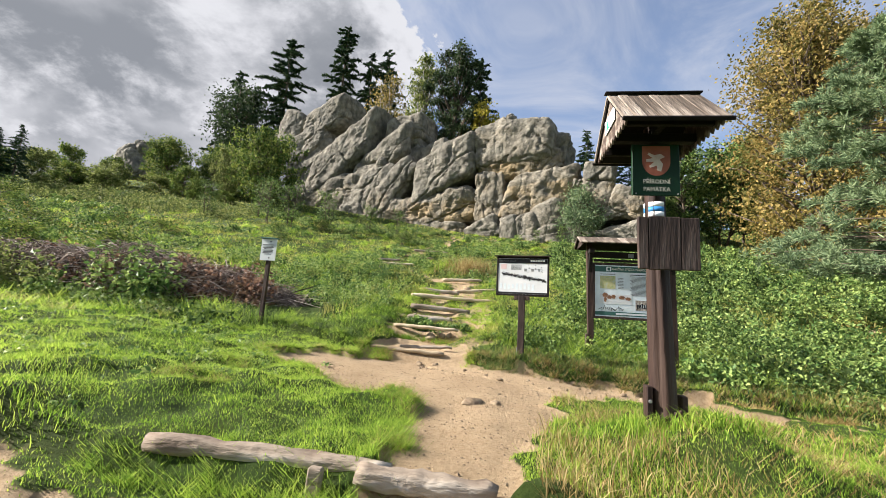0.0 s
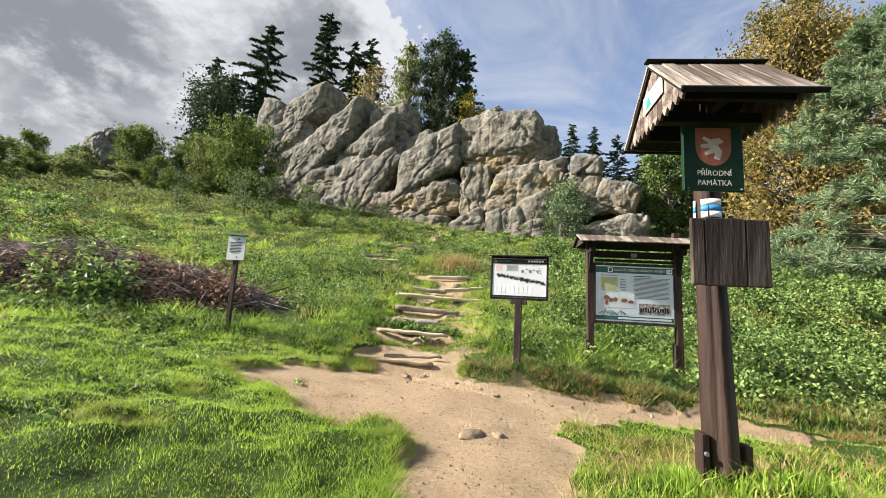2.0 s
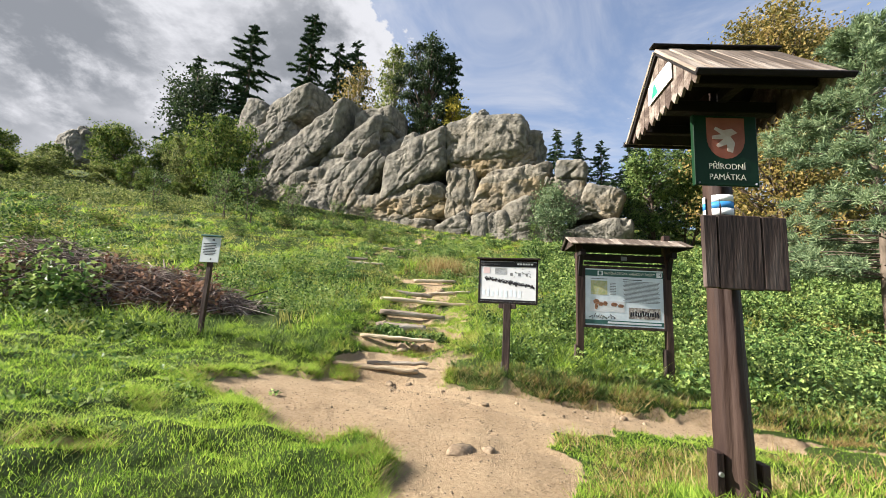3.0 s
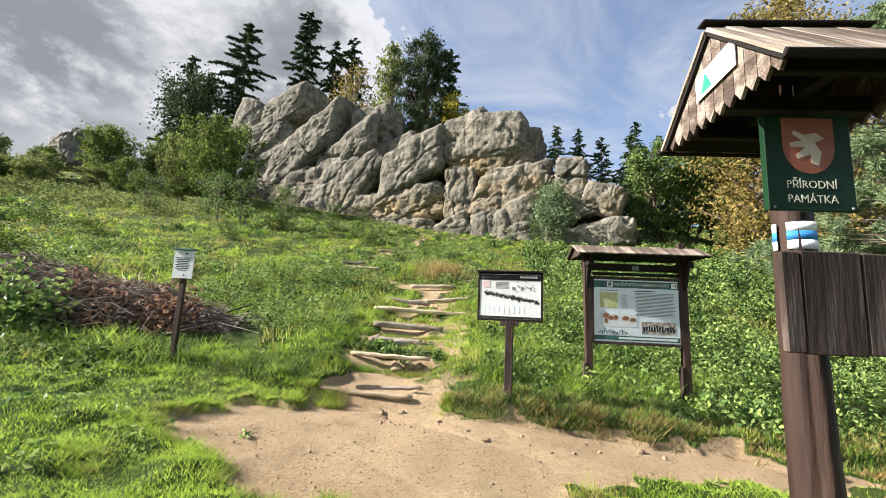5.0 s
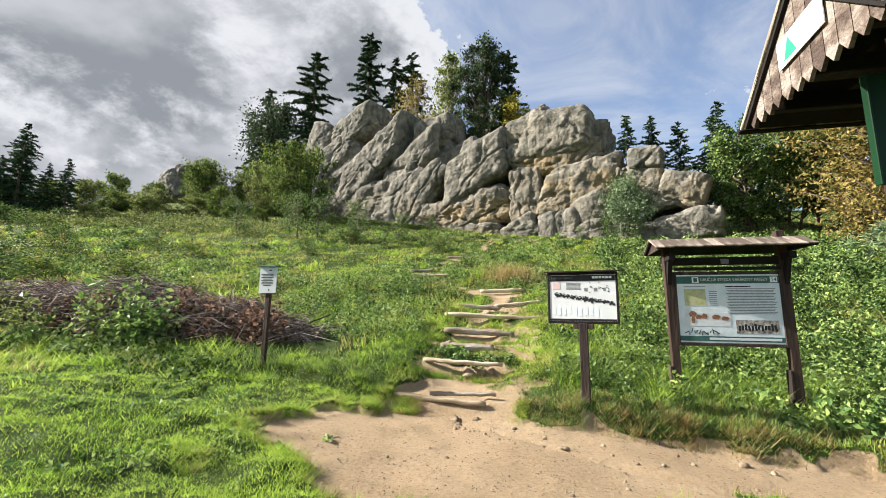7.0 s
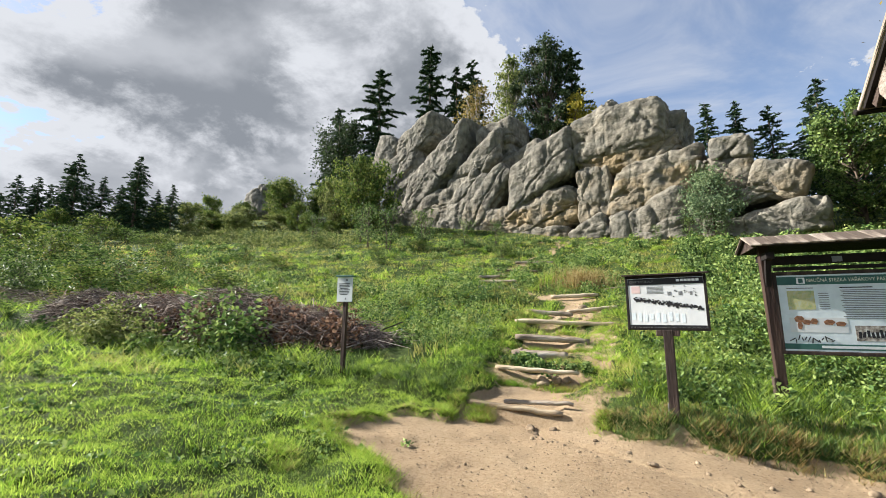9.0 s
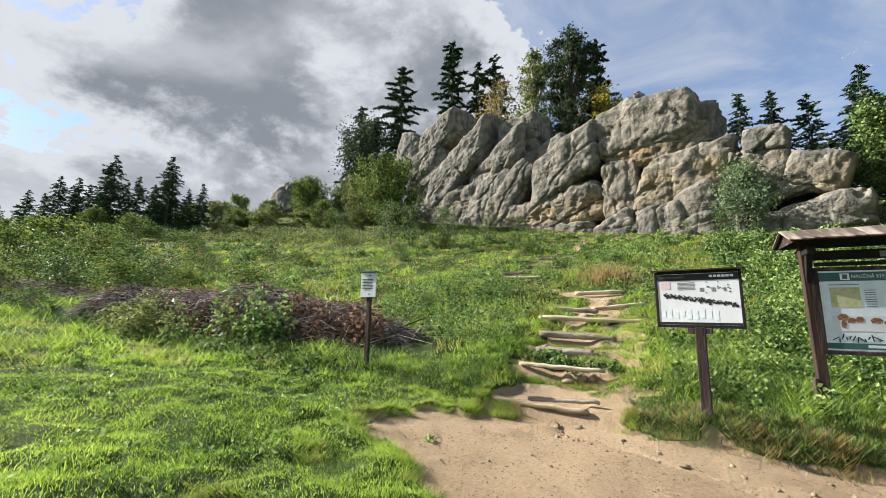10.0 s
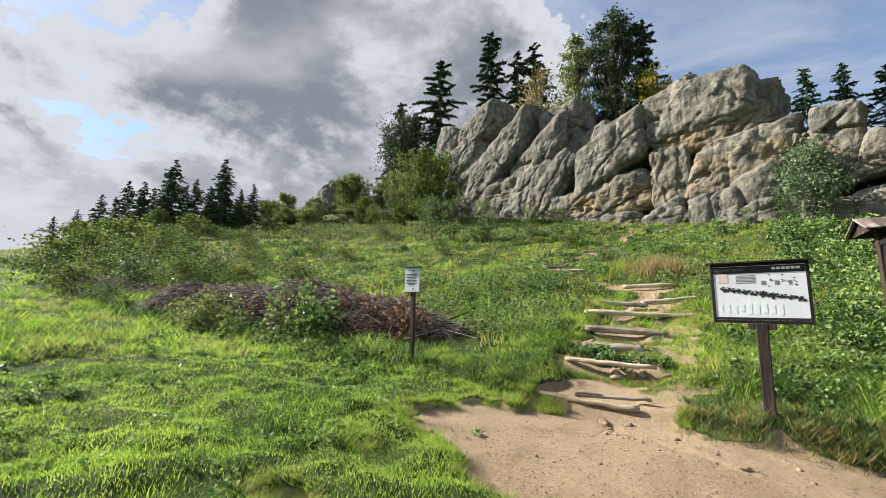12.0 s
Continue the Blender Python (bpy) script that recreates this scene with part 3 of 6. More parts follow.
def rock_block(x, y, z, w, d, h, lean=0.0, yaw=-17.0, power=0.25, ochre=0.0, rough=0.85, cracks=0.55, pits=0.3, skew=0.0, cell=0.2, owner=None, label="", name="rock_block"):
    """A rounded block: a squared-off ellipsoid, seamed by a few fissures and pitted by weather."""
    bm = bmesh.new()
    bmesh.ops.create_cube(bm, size=2)
    bmesh.ops.subdivide_edges(bm, edges=bm.edges[:], cuts=int(min(62, max(16, max(w, h) / cell))), use_grid_fill=True)
    turn = Euler((0, radians(lean), radians(yaw))).to_matrix()
    half = Vector((w / 2, d / 2, h / 2))
    base = Vector((x, y, z))
    layer = bm.verts.layers.float.new("ochre")
    e = 2 / power
    for v in bm.verts:
        q = v.co.copy()
        q *= (abs(q.x) ** e + abs(q.y) ** e + abs(q.z) ** e) ** (-1 / e)
        wide = q.x + skew * q.z
        p = base + turn @ Vector((wide * half.x, q.y * half.y, q.z * half.z))
        nrm = (turn @ Vector((q.x / half.x, q.y / half.y, q.z / half.z))).normalized()
        big = fbm(p * 0.2, 3) * 0.42
        mid = fbm(p * 0.8 + Vector((5, 1, 2)), 5) * 0.17
        fine = fbm(p * 3.0, 4) * 0.045
        # slanting fissures between slabs
        warp = fbm(p * 0.35, 2)
        across, along = p.x * 0.82 - p.z * 0.57, p.x * 0.57 + p.z * 0.82
        dist, feet = noise.voronoi(Vector((across * 0.36 + 0.18 * warp, p.y * 0.2, along * 0.15 + 0.10 * warp)))
        gap = dist[1] - dist[0]
        groove = -0.6 * max(0.0, 1 - gap / 0.03) ** 1.2 + 0.3 * noise.noise(feet[0] * 7.3) * min(1.0, gap / 0.06)
        bed = p.z * 0.45 + p.x * 0.06 + 0.5 * fbm(p * 0.25, 2)
        f = abs(bed - round(bed))
        groove -= 0.2 * max(0.0, 1 - f / 0.06) * max(0.0, 0.25 + fbm(p * 0.35 + Vector((3, 9, 4)), 2)) * 2
        # hollows eaten out by the weather
        pit = -0.5 * max(0.0, fbm(p * 1.0 + Vector((1, 2, 8)), 4) - 0.1)
        pocket = noise.voronoi(Vector((p.x * 0.9, p.y * 0.9, p.z * 1.5)) + Vector((warp, 0, warp)))[0][0]
        pit -= 0.55 * max(0.0, 0.34 - pocket) * (1 if noise.noise(p * 0.4) > -0.1 else 0.2)
        p += nrm * ((big + mid + fine) * rough + groove * cracks + pit * pits)
        v.co = p
        v[layer] = ochre * (1.0 if nrm.z < 0.45 else 0.25)
    me = bm_mesh(name, bm, M_ROCK, True)
    return part(name, me, M_ROCK, owner or outcrop, label)


# the high block and the wall under it
rock_block(0.16, 40.53, 17.56, 4.68, 6, 4.67, lean=-16, power=0.26, ochre=0.2, skew=0.12)
rock_block(2.85, 39.60, 17.44, 5.81, 6.4, 4.67, lean=0, power=0.3, ochre=0.15)
rock_block(5.96, 39.60, 16.60, 1.88, 5, 3.47, lean=6, power=0.22)
rock_block(2.44, 39.89, 15.03, 8.38, 5.6, 2.71, lean=-5, power=0.28, ochre=1.0, rough=1.15, pits=1.0)
rock_block(-0.65, 40.16, 12.02, 2.34, 5, 5.30, lean=4, power=0.22, ochre=0.35)
rock_block(0.64, 39.92, 11.93, 1.50, 5, 5.38, lean=-6, power=0.22, ochre=0.35)
rock_block(4.12, 39.01, 12.11, 6.69, 6, 4.03, lean=-9, power=0.22, ochre=0.9, pits=0.8, skew=0.25)
rock_block(6.67, 38.75, 12.55, 1.90, 5, 3.53, lean=12, power=0.22, ochre=0.4)
rock_block(-0.93, 38.99, 8.58, 3.64, 4, 2.29, lean=-22, power=0.25)
rock_block(1.35, 38.29, 8.54, 1.75, 4, 2.95, lean=-8, power=0.25, skew=0.2)
rock_block(2.98, 37.90, 8.75, 2.01, 4, 2.59, lean=-14, power=0.25, ochre=0.2)
rock_block(5.23, 37.94, 9.82, 3.08, 5, 3.06, lean=-24, power=0.25, ochre=0.2)
rock_block(4.71, 37.37, 7.85, 2.79, 4, 1.92, lean=-18, power=0.22)
rock_block(3.22, 36.67, 7.18, 2.31, 3, 1.39, lean=10, power=0.27)
rock_block(6.86, 37.65, 8.54, 2.62, 5, 3.57, lean=8, power=0.22)
# the leaning slabs
rock_block(-4.97, 41.58, 15.30, 7.48, 6, 4.48, lean=-25, power=0.22, skew=0.26, cracks=0.4)
rock_block(-6.27, 42.08, 10.98, 10.11, 5.6, 3.87, lean=-8, power=0.25, ochre=1.0, rough=1.15, pits=1.0)
rock_block(-6.08, 41.29, 8.91, 7.22, 4.4, 1.68, lean=-3, power=0.22, ochre=0.6)
rock_block(-10.02, 43.13, 14.55, 5.80, 5.4, 2.66, lean=-49, power=0.28)
rock_block(-13.08, 44.17, 14.62, 6.16, 5.4, 3.04, lean=-45, power=0.28)
rock_block(-12.19, 43.58, 11.42, 3.18, 5, 5.28, lean=16, power=0.25, ochre=0.3)
rock_block(-10.16, 43.06, 10.64, 2.44, 5, 4.01, lean=10, power=0.22, ochre=0.6)
rock_block(-12.56, 44.42, 17.24, 9.08, 5.6, 3.24, lean=-34, power=0.28, skew=0.3)
rock_block(-17.70, 45.79, 18.06, 10.98, 6, 4.17, lean=-34, power=0.24, skew=0.42, cracks=0.4)
rock_block(-18.69, 45.99, 13.12, 10.09, 5.4, 4.76, lean=-12, power=0.28, ochre=0.25)
rock_block(-14.89, 44.61, 11.62, 4.96, 5, 3.95, lean=20, power=0.28)
rock_block(-23.28, 47.70, 13.01, 6.22, 5, 5.24, lean=-10, power=0.22)
rock_block(-10.07, 44.08, 20.99, 4.89, 4.6, 3.37, lean=-8, power=0.28, skew=0.1)
rock_block(-9.87, 44.54, 18.89, 4.00, 4.6, 2.79, lean=-10, power=0.22)
rock_block(-7.00, 43.56, 17.37, 5.06, 5, 3.04, lean=-18, power=0.32)
rock_block(-21.03, 47.43, 23.73, 6.81, 5.4, 4.09, lean=-16, power=0.34, skew=0.2)
rock_block(-22.88, 47.89, 20.85, 6.54, 5.4, 3.96, lean=-34, power=0.32, skew=0.25)
rock_block(-26.25, 49.13, 23.17, 4.38, 5, 4.97, lean=24, power=0.37)
rock_block(-22.65, 47.93, 17.21, 7.94, 5, 5.19, lean=-30, power=0.28, skew=0.2)
# the low rocks beside the wall
rock_block(8.58, 35.45, 13.40, 2.48, 3, 1.81, lean=3, power=0.24)
rock_block(8.49, 36.32, 11.43, 2.81, 4.2, 2.96, lean=10, power=0.24, ochre=0.6)
rock_block(10.91, 35.26, 10.61, 3.07, 4, 2.48, lean=18, power=0.24, ochre=0.5)
rock_block(9.77, 35.71, 9.85, 3.18, 4, 1.29, lean=-10, power=0.22)
rock_block(10.85, 34.86, 7.68, 4.44, 4.8, 2.29, lean=-5, power=0.28)
rock_block(7.95, 35.96, 7.43, 2.86, 4, 2.33, lean=4, power=0.22)
rock_block(6.64, 35.36, 12.53, 0.82, 1.3, 0.88, lean=20, power=0.32)
rock_block(-7.0, 47.5, 12.5, 24.0, 5.0, 9.0, cell=0.6)

far_rock = thing("rock_outcrop", "small grey sandstone rock far off above green bushes", "rock formation")
rock_block(-52.0, 51.0, 19.3, 4.4, 4.0, 5.5, lean=-20, power=0.5, owner=far_rock)
rock_block(-50.8, 51.0, 21.6, 2.2, 3.0, 2.4, lean=20, power=0.6, owner=far_rock)


# ---------------------------------------------------------------- trees and bushes
def branch_line(start, way, length, bend, n=5):
    start, way = np.array(start, float), np.array(way, float)
    s = np.linspace(0, 1, n)[:, None]
    return start + way * length * s + np.array((0, 0, 1.0)) * bend * length * s * s


def spruce_parts(height, seed, spread=0.17, sparse=1.0, bare_to=0.12, density=13, narrow=0.8):
    """Trunk and needles of a spruce; origin at its foot."""
    rng = np.random.default_rng(seed)
    zs = np.linspace(-0.5, height, 8)
    wob = rng.normal(0, 0.012 * height, (8, 2)) * np.linspace(0, 0.6, 8)[:, None]
    line = np.column_stack([wob, zs])
    wood = [tube(line, np.linspace(0.018 * height, 0.01, 8), 7, 0.05, seed)]
    pts, ways, z = [], [], height * bare_to
    while z < height * 0.985:
        t = z / height
        reach = height * spread * (1 - t) ** narrow * (rng.uniform(0.65, 1.2) if narrow > 0.7 else rng.uniform(0.4, 1.25)) + 0.12
        for _ in range(rng.integers(4, 7)):
            if rng.random() > sparse:
                continue
            az, ln = rng.uniform(0, 2 * np.pi), reach * rng.uniform(0.55, 1.15)
            way = np.array((math.cos(az), math.sin(az), rng.uniform(-0.25, 0.25) + 0.25 * t))
            root = np.array((np.interp(z, zs, line[:, 0]), np.interp(z, zs, line[:, 1]), z))
            b = branch_line(root, way, ln, -0.22, 3)
            wood.append(tube(b, np.linspace(0.02, 0.006, 3) * height / 14, 4))
            k = max(3, int(ln * density))
            s = rng.uniform(0.15, 1.03, k)
            q = root + way * (ln * s)[:, None] + np.array((0, 0, -0.22 * ln)) * (s * s)[:, None]
            q += rng.normal(0, 1, (k, 3)) * (0.07 * ln * (1.15 - s))[:, None] * np.array((1, 1, 0.5))
            pts.append(q)
            ways.append(np.repeat((way * 1.6 + np.array((0, 0, -0.7)))[None], k, 0))
        z += height * rng.uniform(0.014, 0.028) + 0.04
    pts, ways = np.concatenate(pts), np.concatenate(ways)
    v, f = leaves(pts, 0.022 * height ** 0.8 + 0.09, rng, 0.28, 0.0, ways)
    return np_mesh("trunk", *joined(wood), M_BARK, True), np_mesh("crown", v, f, M_NEEDLE)


def crown_parts(height, seed, width, low=0.3, leaf=0.16, count=5000, bark=None, foliage=None, clumps=40, droop=0.0, lean=0.0, gap=0.55, sides=7, stems=1):
    """Trunk with limbs, and a crown of many small leaves gathered on the limbs' ends."""
    rng = np.random.default_rng(seed)
    wood, centres = [], []
    for s in range(stems):
        off = rng.normal(0, 0.03 * height, 2) * (stems > 1)
        zs = np.linspace(-0.4, height * 0.9, 7)
        xy = np.cumsum(rng.normal(0, 0.012 * height, (7, 2)), 0) + off + np.outer(np.linspace(0, 1, 7), off * 3 + np.array((lean * height, 0)))
        line = np.column_stack([xy, zs])
        wood.append(tube(line, np.linspace(0.017, 0.004, 7) * height / stems ** 0.5, sides, 0.06, seed + s))
        for _ in range(clumps // stems):
            t = low + (1 - low) * rng.random() ** 0.85
            env = math.sin(math.pi * min(1, max(0.05, (t - low) / (1 - low) * 0.86 + 0.12))) ** 0.6
            az = rng.uniform(0, 2 * np.pi)
            ln = width / 2 * env * rng.uniform(0.45, 1.05)
            z0 = height * max(low * 0.8, t - 0.18) * 0.9
            root = np.array([np.interp(z0, zs, line[:, 0]), np.interp(z0, zs, line[:, 1]), z0])
            end = np.array([root[0] + math.cos(az) * ln, root[1] + math.sin(az) * ln, height * t - droop * ln])
            mid = (root + end) / 2 + rng.normal(0, 0.05 * width, 3)
            u = np.linspace(0, 1, 4)[:, None]
            curve = root * (1 - u) ** 2 + mid * 2 * u * (1 - u) + end * u * u
            wood.append(tube(curve, np.linspace(0.006, 0.0015, 4) * height, 4))
            centres.append(end)
            centres.append(curve[2])
    centres = np.array(centres)
    each = count // len(centres)
    size = width * 0.13 * rng.uniform(0.55, 1.3, len(centres))
    pts = np.repeat(centres, each, 0) + rng.normal(0, 1, (each * len(centres), 3)) * np.repeat(size, each)[:, None] * np.array((1, 1, 0.75)) * gap * 1.4
    pts = pts[pts[:, 2] > 0.05]
    v, f = leaves(pts, leaf, rng, 0.6, 0.3)
    return np_mesh("trunk", *joined(wood), bark or M_BARK, True), np_mesh("crown", v, f, foliage or M_OAKLEAF)


def plant(name, meshes, x, y, label, category, group="", scale=1.0, turn=0.0, z=None, tilt=0.0, spread=(1, 1, 1)):
    ob = thing(name, label, category, (0, 0, 0), group=group)
    ob.matrix_basis = pose(x, y, float(ground(x, y)) if z is None else z, 0, tilt, turn) @ Matrix.Scale(scale, 4) @ Matrix.Diagonal((*spread, 1))
    for nm, me in zip(("trunk", "crown"), meshes):
        part(nm, me, None, ob)
    return ob


# conifers on top of the rocks
TOP = "tall dark ragged spruce growing behind the rocks"
plant("spruce_tree", spruce_parts(25, 1, 0.20, 0.85, 0.3, 22, 0.5), -44.0, 60, TOP, "tree", "trees above the rocks", z=14.8)
plant("spruce_tree", spruce_parts(28, 2, 0.22, 0.85, 0.25, 22, 0.5), -34.6, 58, TOP, "tree", "trees above the rocks", z=16.4)
plant("spruce_tree", spruce_parts(28.5, 3, 0.16, 0.85, 0.2, 22, 0.45), -25.0, 56, TOP, "tree", "trees above the rocks", z=16.2, tilt=2)
plant("spruce_tree", spruce_parts(24, 4, 0.16, 0.8, 0.25, 22, 0.4), -20.0, 56, TOP, "tree", "trees above the rocks", z=16.2)
plant("spruce_tree", spruce_parts(25, 5, 0.16, 0.8, 0.25, 22, 0.4), -18.0, 58, TOP, "tree", "trees above the rocks", z=16.6)
plant("spruce_tree", spruce_parts(21, 6, 0.16, 0.8, 0.3, 22, 0.45), -2.8, 48.5, TOP, "tree", "trees above the rocks", z=12.4)
plant("pine_tree", crown_parts(21.3, 7, 7.4, 0.42, 0.15, 17000, M_BARK, M_PINE, 60, gap=0.27), -5.4, 47, "tall scots pine with a dense green crown behind the rocks", "tree",
      "trees above the rocks", z=12.2)
plant("birch_tree", crown_parts(21, 8, 4.4, 0.42, 0.17, 6000, M_BIRCHBARK, M_OLIVELEAF, 50), -9.2, 48, "slender green birch beside a scots pine", "tree", "trees above the rocks", z=12.6)
plant("birch_tree", crown_parts(19, 9, 6.4, 0.4, 0.16, 4500, M_BIRCHBARK, M_BIRCHLEAF, 46, gap=0.6), -15.6, 54, "thin birch with sparse yellow autumn leaves", "tree",
      "trees above the rocks", z=15.2)
plant("maple_tree", crown_parts(12, 10, 4.0, 0.5, 0.16, 2600, M_BARK, M_YELLOWLEAF, 24), -2.2, 45.6, "small yellow-leaved tree behind the high rock", "tree", z=13.6)
plant("pine_tree", crown_parts(19, 11, 10.0, 0.35, 0.22, 8000, M_BARK, M_PINE, 44), -41.0, 57, "green scots pine among the spruces", "tree", "trees above the rocks", z=15.5)
plant("dead_tree", crown_parts(14, 12, 3.2, 0.5, 0.1, 250, M_BARK, M_NEEDLE, 24), -29.6, 56.5, "bare thin dead tree above the rocks", "tree", z=15.8)
plant("maple_tree", crown_parts(15, 13, 5.0, 0.45, 0.2, 2200, M_BARK, M_OAKLEAF, 24), -22.6, 54.5, "leafy green tree behind the rocks", "tree", z=13.6)

# spruces beyond the low rocks
young = [spruce_parts(13, 20 + i, 0.30, 0.95, 0.08) for i in range(3)]
for i, (sx, sy, sh) in enumerate(((7.6, 53, 1.0), (11.6, 55, 1.08), (14.6, 55, 1.0), (17.5, 55, 1.02), (19.9, 50, 1.02), (23.0, 51, 0.86), (26.5, 54, 0.9), (9.4, 57, 0.85),
                                  (21.6, 56, 0.95), (13.2, 58, 0.8), (30.0, 55, 0.95), (34.0, 56, 1.0))):
    plant("spruce_tree", young[i % 3], sx, sy, "dark green conical spruce beyond the low rocks", "tree", "spruces beyond the rocks", sh * (0.93 + 0.05 * (i % 3)), 70 * i)

# dark spruces along the far edge of the meadow
dense = [spruce_parts(11, 30 + i, 0.34, 1.0, 0.03, 13) for i in range(3)]
for i, (sx, sy, sh) in enumerate(((-48.5, 30, 0.86), (-50.5, 31.2, 0.74), (-53.5, 29.5, 0.66), (-57, 28.5, 0.92), (-59.5, 29, 0.84), (-62.5, 27.5, 0.72), (-66, 27, 0.78), (-46, 32.5, 0.55),
                                  (-70, 25.5, 0.66), (-52, 30.5, 0.56), (-55, 29, 0.6), (-60.8, 28, 0.62), (-64, 28, 0.58), (-68, 26.5, 0.6), (-47.2, 31.5, 0.5), (-73, 24, 0.5), (-76, 22.5, 0.45))):
    plant("spruce_tree", dense[i % 3], sx, sy, "dark dense spruce at the far edge of the meadow", "tree", "spruces at the meadow's edge", sh, 50 * i)

# broadleaves beside and left of the rocks
oaks = [crown_parts(9, 40 + i, 9.0, 0.12, 0.17, 9000, M_BARK, (M_OAKLEAF, M_OAKLEAF, M_OLIVELEAF)[i], 84, stems=2, gap=0.25) for i in range(3)]
for i, (sx, sy, s) in enumerate(((-23.8, 38.5, 1.0), (-26.8, 41.5, 0.86), (-30.5, 41.5, 0.82), (-34.0, 44, 0.86), (-38.5, 43, 0.98), (-42.0, 45, 0.8), (-35.5, 48, 1.05), (-29.0, 46, 1.1))):
    plant("hornbeam_tree", oaks[i % 3], sx, sy, "bushy green broadleaf tree beside the rocks", "tree", "broadleaves by the rocks", s * (0.84 if i == 0 else 0.72), 100 * i, spread=(0.85 + 0.15 * math.sin(i * 2.1), 0.9, 1.0 + 0.12 * math.sin(i * 3.7 + 1)))
far_bush = [crown_parts(5.5, 50 + i, 7.0, 0.05, 0.18, 3400, M_BARK, (M_OAKLEAF, M_OLIVELEAF)[i], 66, stems=3, gap=0.27) for i in range(2)]
for i, (sx, sy, s) in enumerate(((-45, 41.5, 0.8), (-49, 41, 0.9), (-52.5, 42.5, 1.0), (-57, 43, 1.15), (-62, 42, 1.1), (-67, 40, 1.05), (-72, 38, 1.1), (-41, 38, 0.62), (-46, 36, 0.6),
                                 (-51, 34.5, 0.6), (-76, 35, 1.0), (-44.0, 33.5, 0.5), (-33, 38.5, 0.75), (-37, 39.5, 0.85), (-30, 36.5, 0.6), (-43, 39.5, 0.9), (-47, 38.5, 0.85), (-51.5, 38, 0.85), (-56, 37, 0.9), (-61, 36, 0.9),
                                 (-66, 34, 0.9), (-48, 33, 0.6), (-53, 31.5, 0.6), (-52, 27, 0.75), (-55.5, 26.5, 0.8), (-59.5, 25.5, 0.85), (-64, 24.5, 0.9), (-69, 23, 0.95), (-49, 28.5, 0.65), (-58, 31, 0.7), (-27.5, 37.5, 0.55), (-39.5, 35.5, 0.6))):
    plant("bush", far_bush[i % 2], sx, sy, "broad green bush along the ridge of the meadow", "bush", "bushes on the ridge", s * 0.68, 77 * i, spread=(1.0 + 0.35 * math.sin(i * 2.1), 0.9, 0.85 + 0.3 * math.sin(i * 3.7 + 1)))

# trees and bushes on the other side of the boards
birch_a = crown_parts(19, 60, 10.8, 0.06, 0.115, 36000, M_BARK, M_BIRCHLEAF, 200, droop=0.2, gap=0.36)
plant("birch_tree", birch_a, 19.5, 27.0, "large birch full of yellow-brown autumn leaves", "tree", z=3.9)
plant("birch_tree", birch_a, 25.5, 31.0, "large birch full of yellow-brown autumn leaves", "tree", scale=1.0, turn=130, z=4.6)
aspen = crown_parts(8.5, 62, 5.0, 0.1, 0.12, 9000, M_BARK, M_SHRUB, 70, stems=2, gap=0.34)
for i, (sx, sy, s) in enumerate(((15.8, 36.0, 0.95), (18.6, 37, 1.0), (21.5, 39, 1.1), (24.5, 39, 1.2))):
    plant("aspen_tree", aspen, sx, sy, "slender green young tree at the wood's edge", "tree", "young trees at the wood's edge", s, 90 * i)


def pale_pine(height, seed, width):
    """A pine with long soft needles in tufts on spreading boughs."""
    rng = np.random.default_rng(seed)
    line = np.column_stack([rng.normal(0, 0.05, (6, 2)), np.linspace(-0.4, height, 6)])
    wood, pts, ways = [tube(line, np.linspace(0.16, 0.02, 6), 8, 0.05)], [], []
    for _ in range(120):
        t = rng.uniform(0.2, 0.97)
        az, ln = rng.uniform(0, 2 * np.pi), width / 2 * (1 - t) ** 0.45 * rng.uniform(0.6, 1.1)
        way = np.array((math.cos(az), math.sin(az), 0.12 + 0.3 * t))
        root = np.array((0, 0, t * height * 0.95))
        b = branch_line(root, way, ln, -0.18, 5)
        wood.append(tube(b, np.linspace(0.022, 0.006, 5), 4))
        across = np.array((-way[1], way[0], 0.0))
        for s in rng.uniform(0.3, 1.02, 9):
            c = root + way * ln * s + np.array((0, 0, -0.18 * ln * s * s)) + across * rng.normal(0, 0.22) * ln * (1.1 - s) + rng.normal(0, 0.05, 3)
            # a bushy tuft of long needles pointing out and up
            k = 62
            out = unit(rng.normal(0, 1, (k, 3)) * 0.8 + way * 0.8 + np.array((0, 0, 0.35)))
            pts.append(c + out * rng.uniform(0.04, 0.26, k)[:, None])
            ways.append(out * 3)
    v, f = leaves(np.concatenate(pts), 0.105, rng, 0.12, 0, np.concatenate(ways))
    return np_mesh("trunk", *joined(wood), M_BARK, True), np_mesh("crown", v, f, M_PALEPINE)


plant("pine_tree", pale_pine(10.0, 70, 7.4), 11.3, 12.9, "young pine with soft pale grey-green needles", "tree")
plant("pine_tree", crown_parts(4.6, 71, 4.0, 0.12, 0.085, 6000, M_BARK, M_PALEPINE, 46), 6.8, 34.3, "small pale green pine growing before the rocks", "tree")
sapling = crown_parts(2.6, 72, 1.7, 0.2, 0.055, 800, M_BARK, M_SHRUB, 20, stems=2)
for i, (sx, sy, s) in enumerate(((-14.5, 27, 1.3), (-12.5, 28.5, 1.2), (-17.0, 28.0, 1.4), (-10.0, 30.5, 0.9), (-8.0, 32.0, 0.8), (-19.5, 31, 1.2), (-13.5, 31.5, 0.8), (5.2, 33.5, 0.7), (3.2, 34.0, 0.5),
                                 (-22.0, 28.0, 1.1))):
    plant("sapling", sapling, sx, sy, "young green sapling on the meadow slope", "sapling", "saplings on the slope", s, 60 * i)
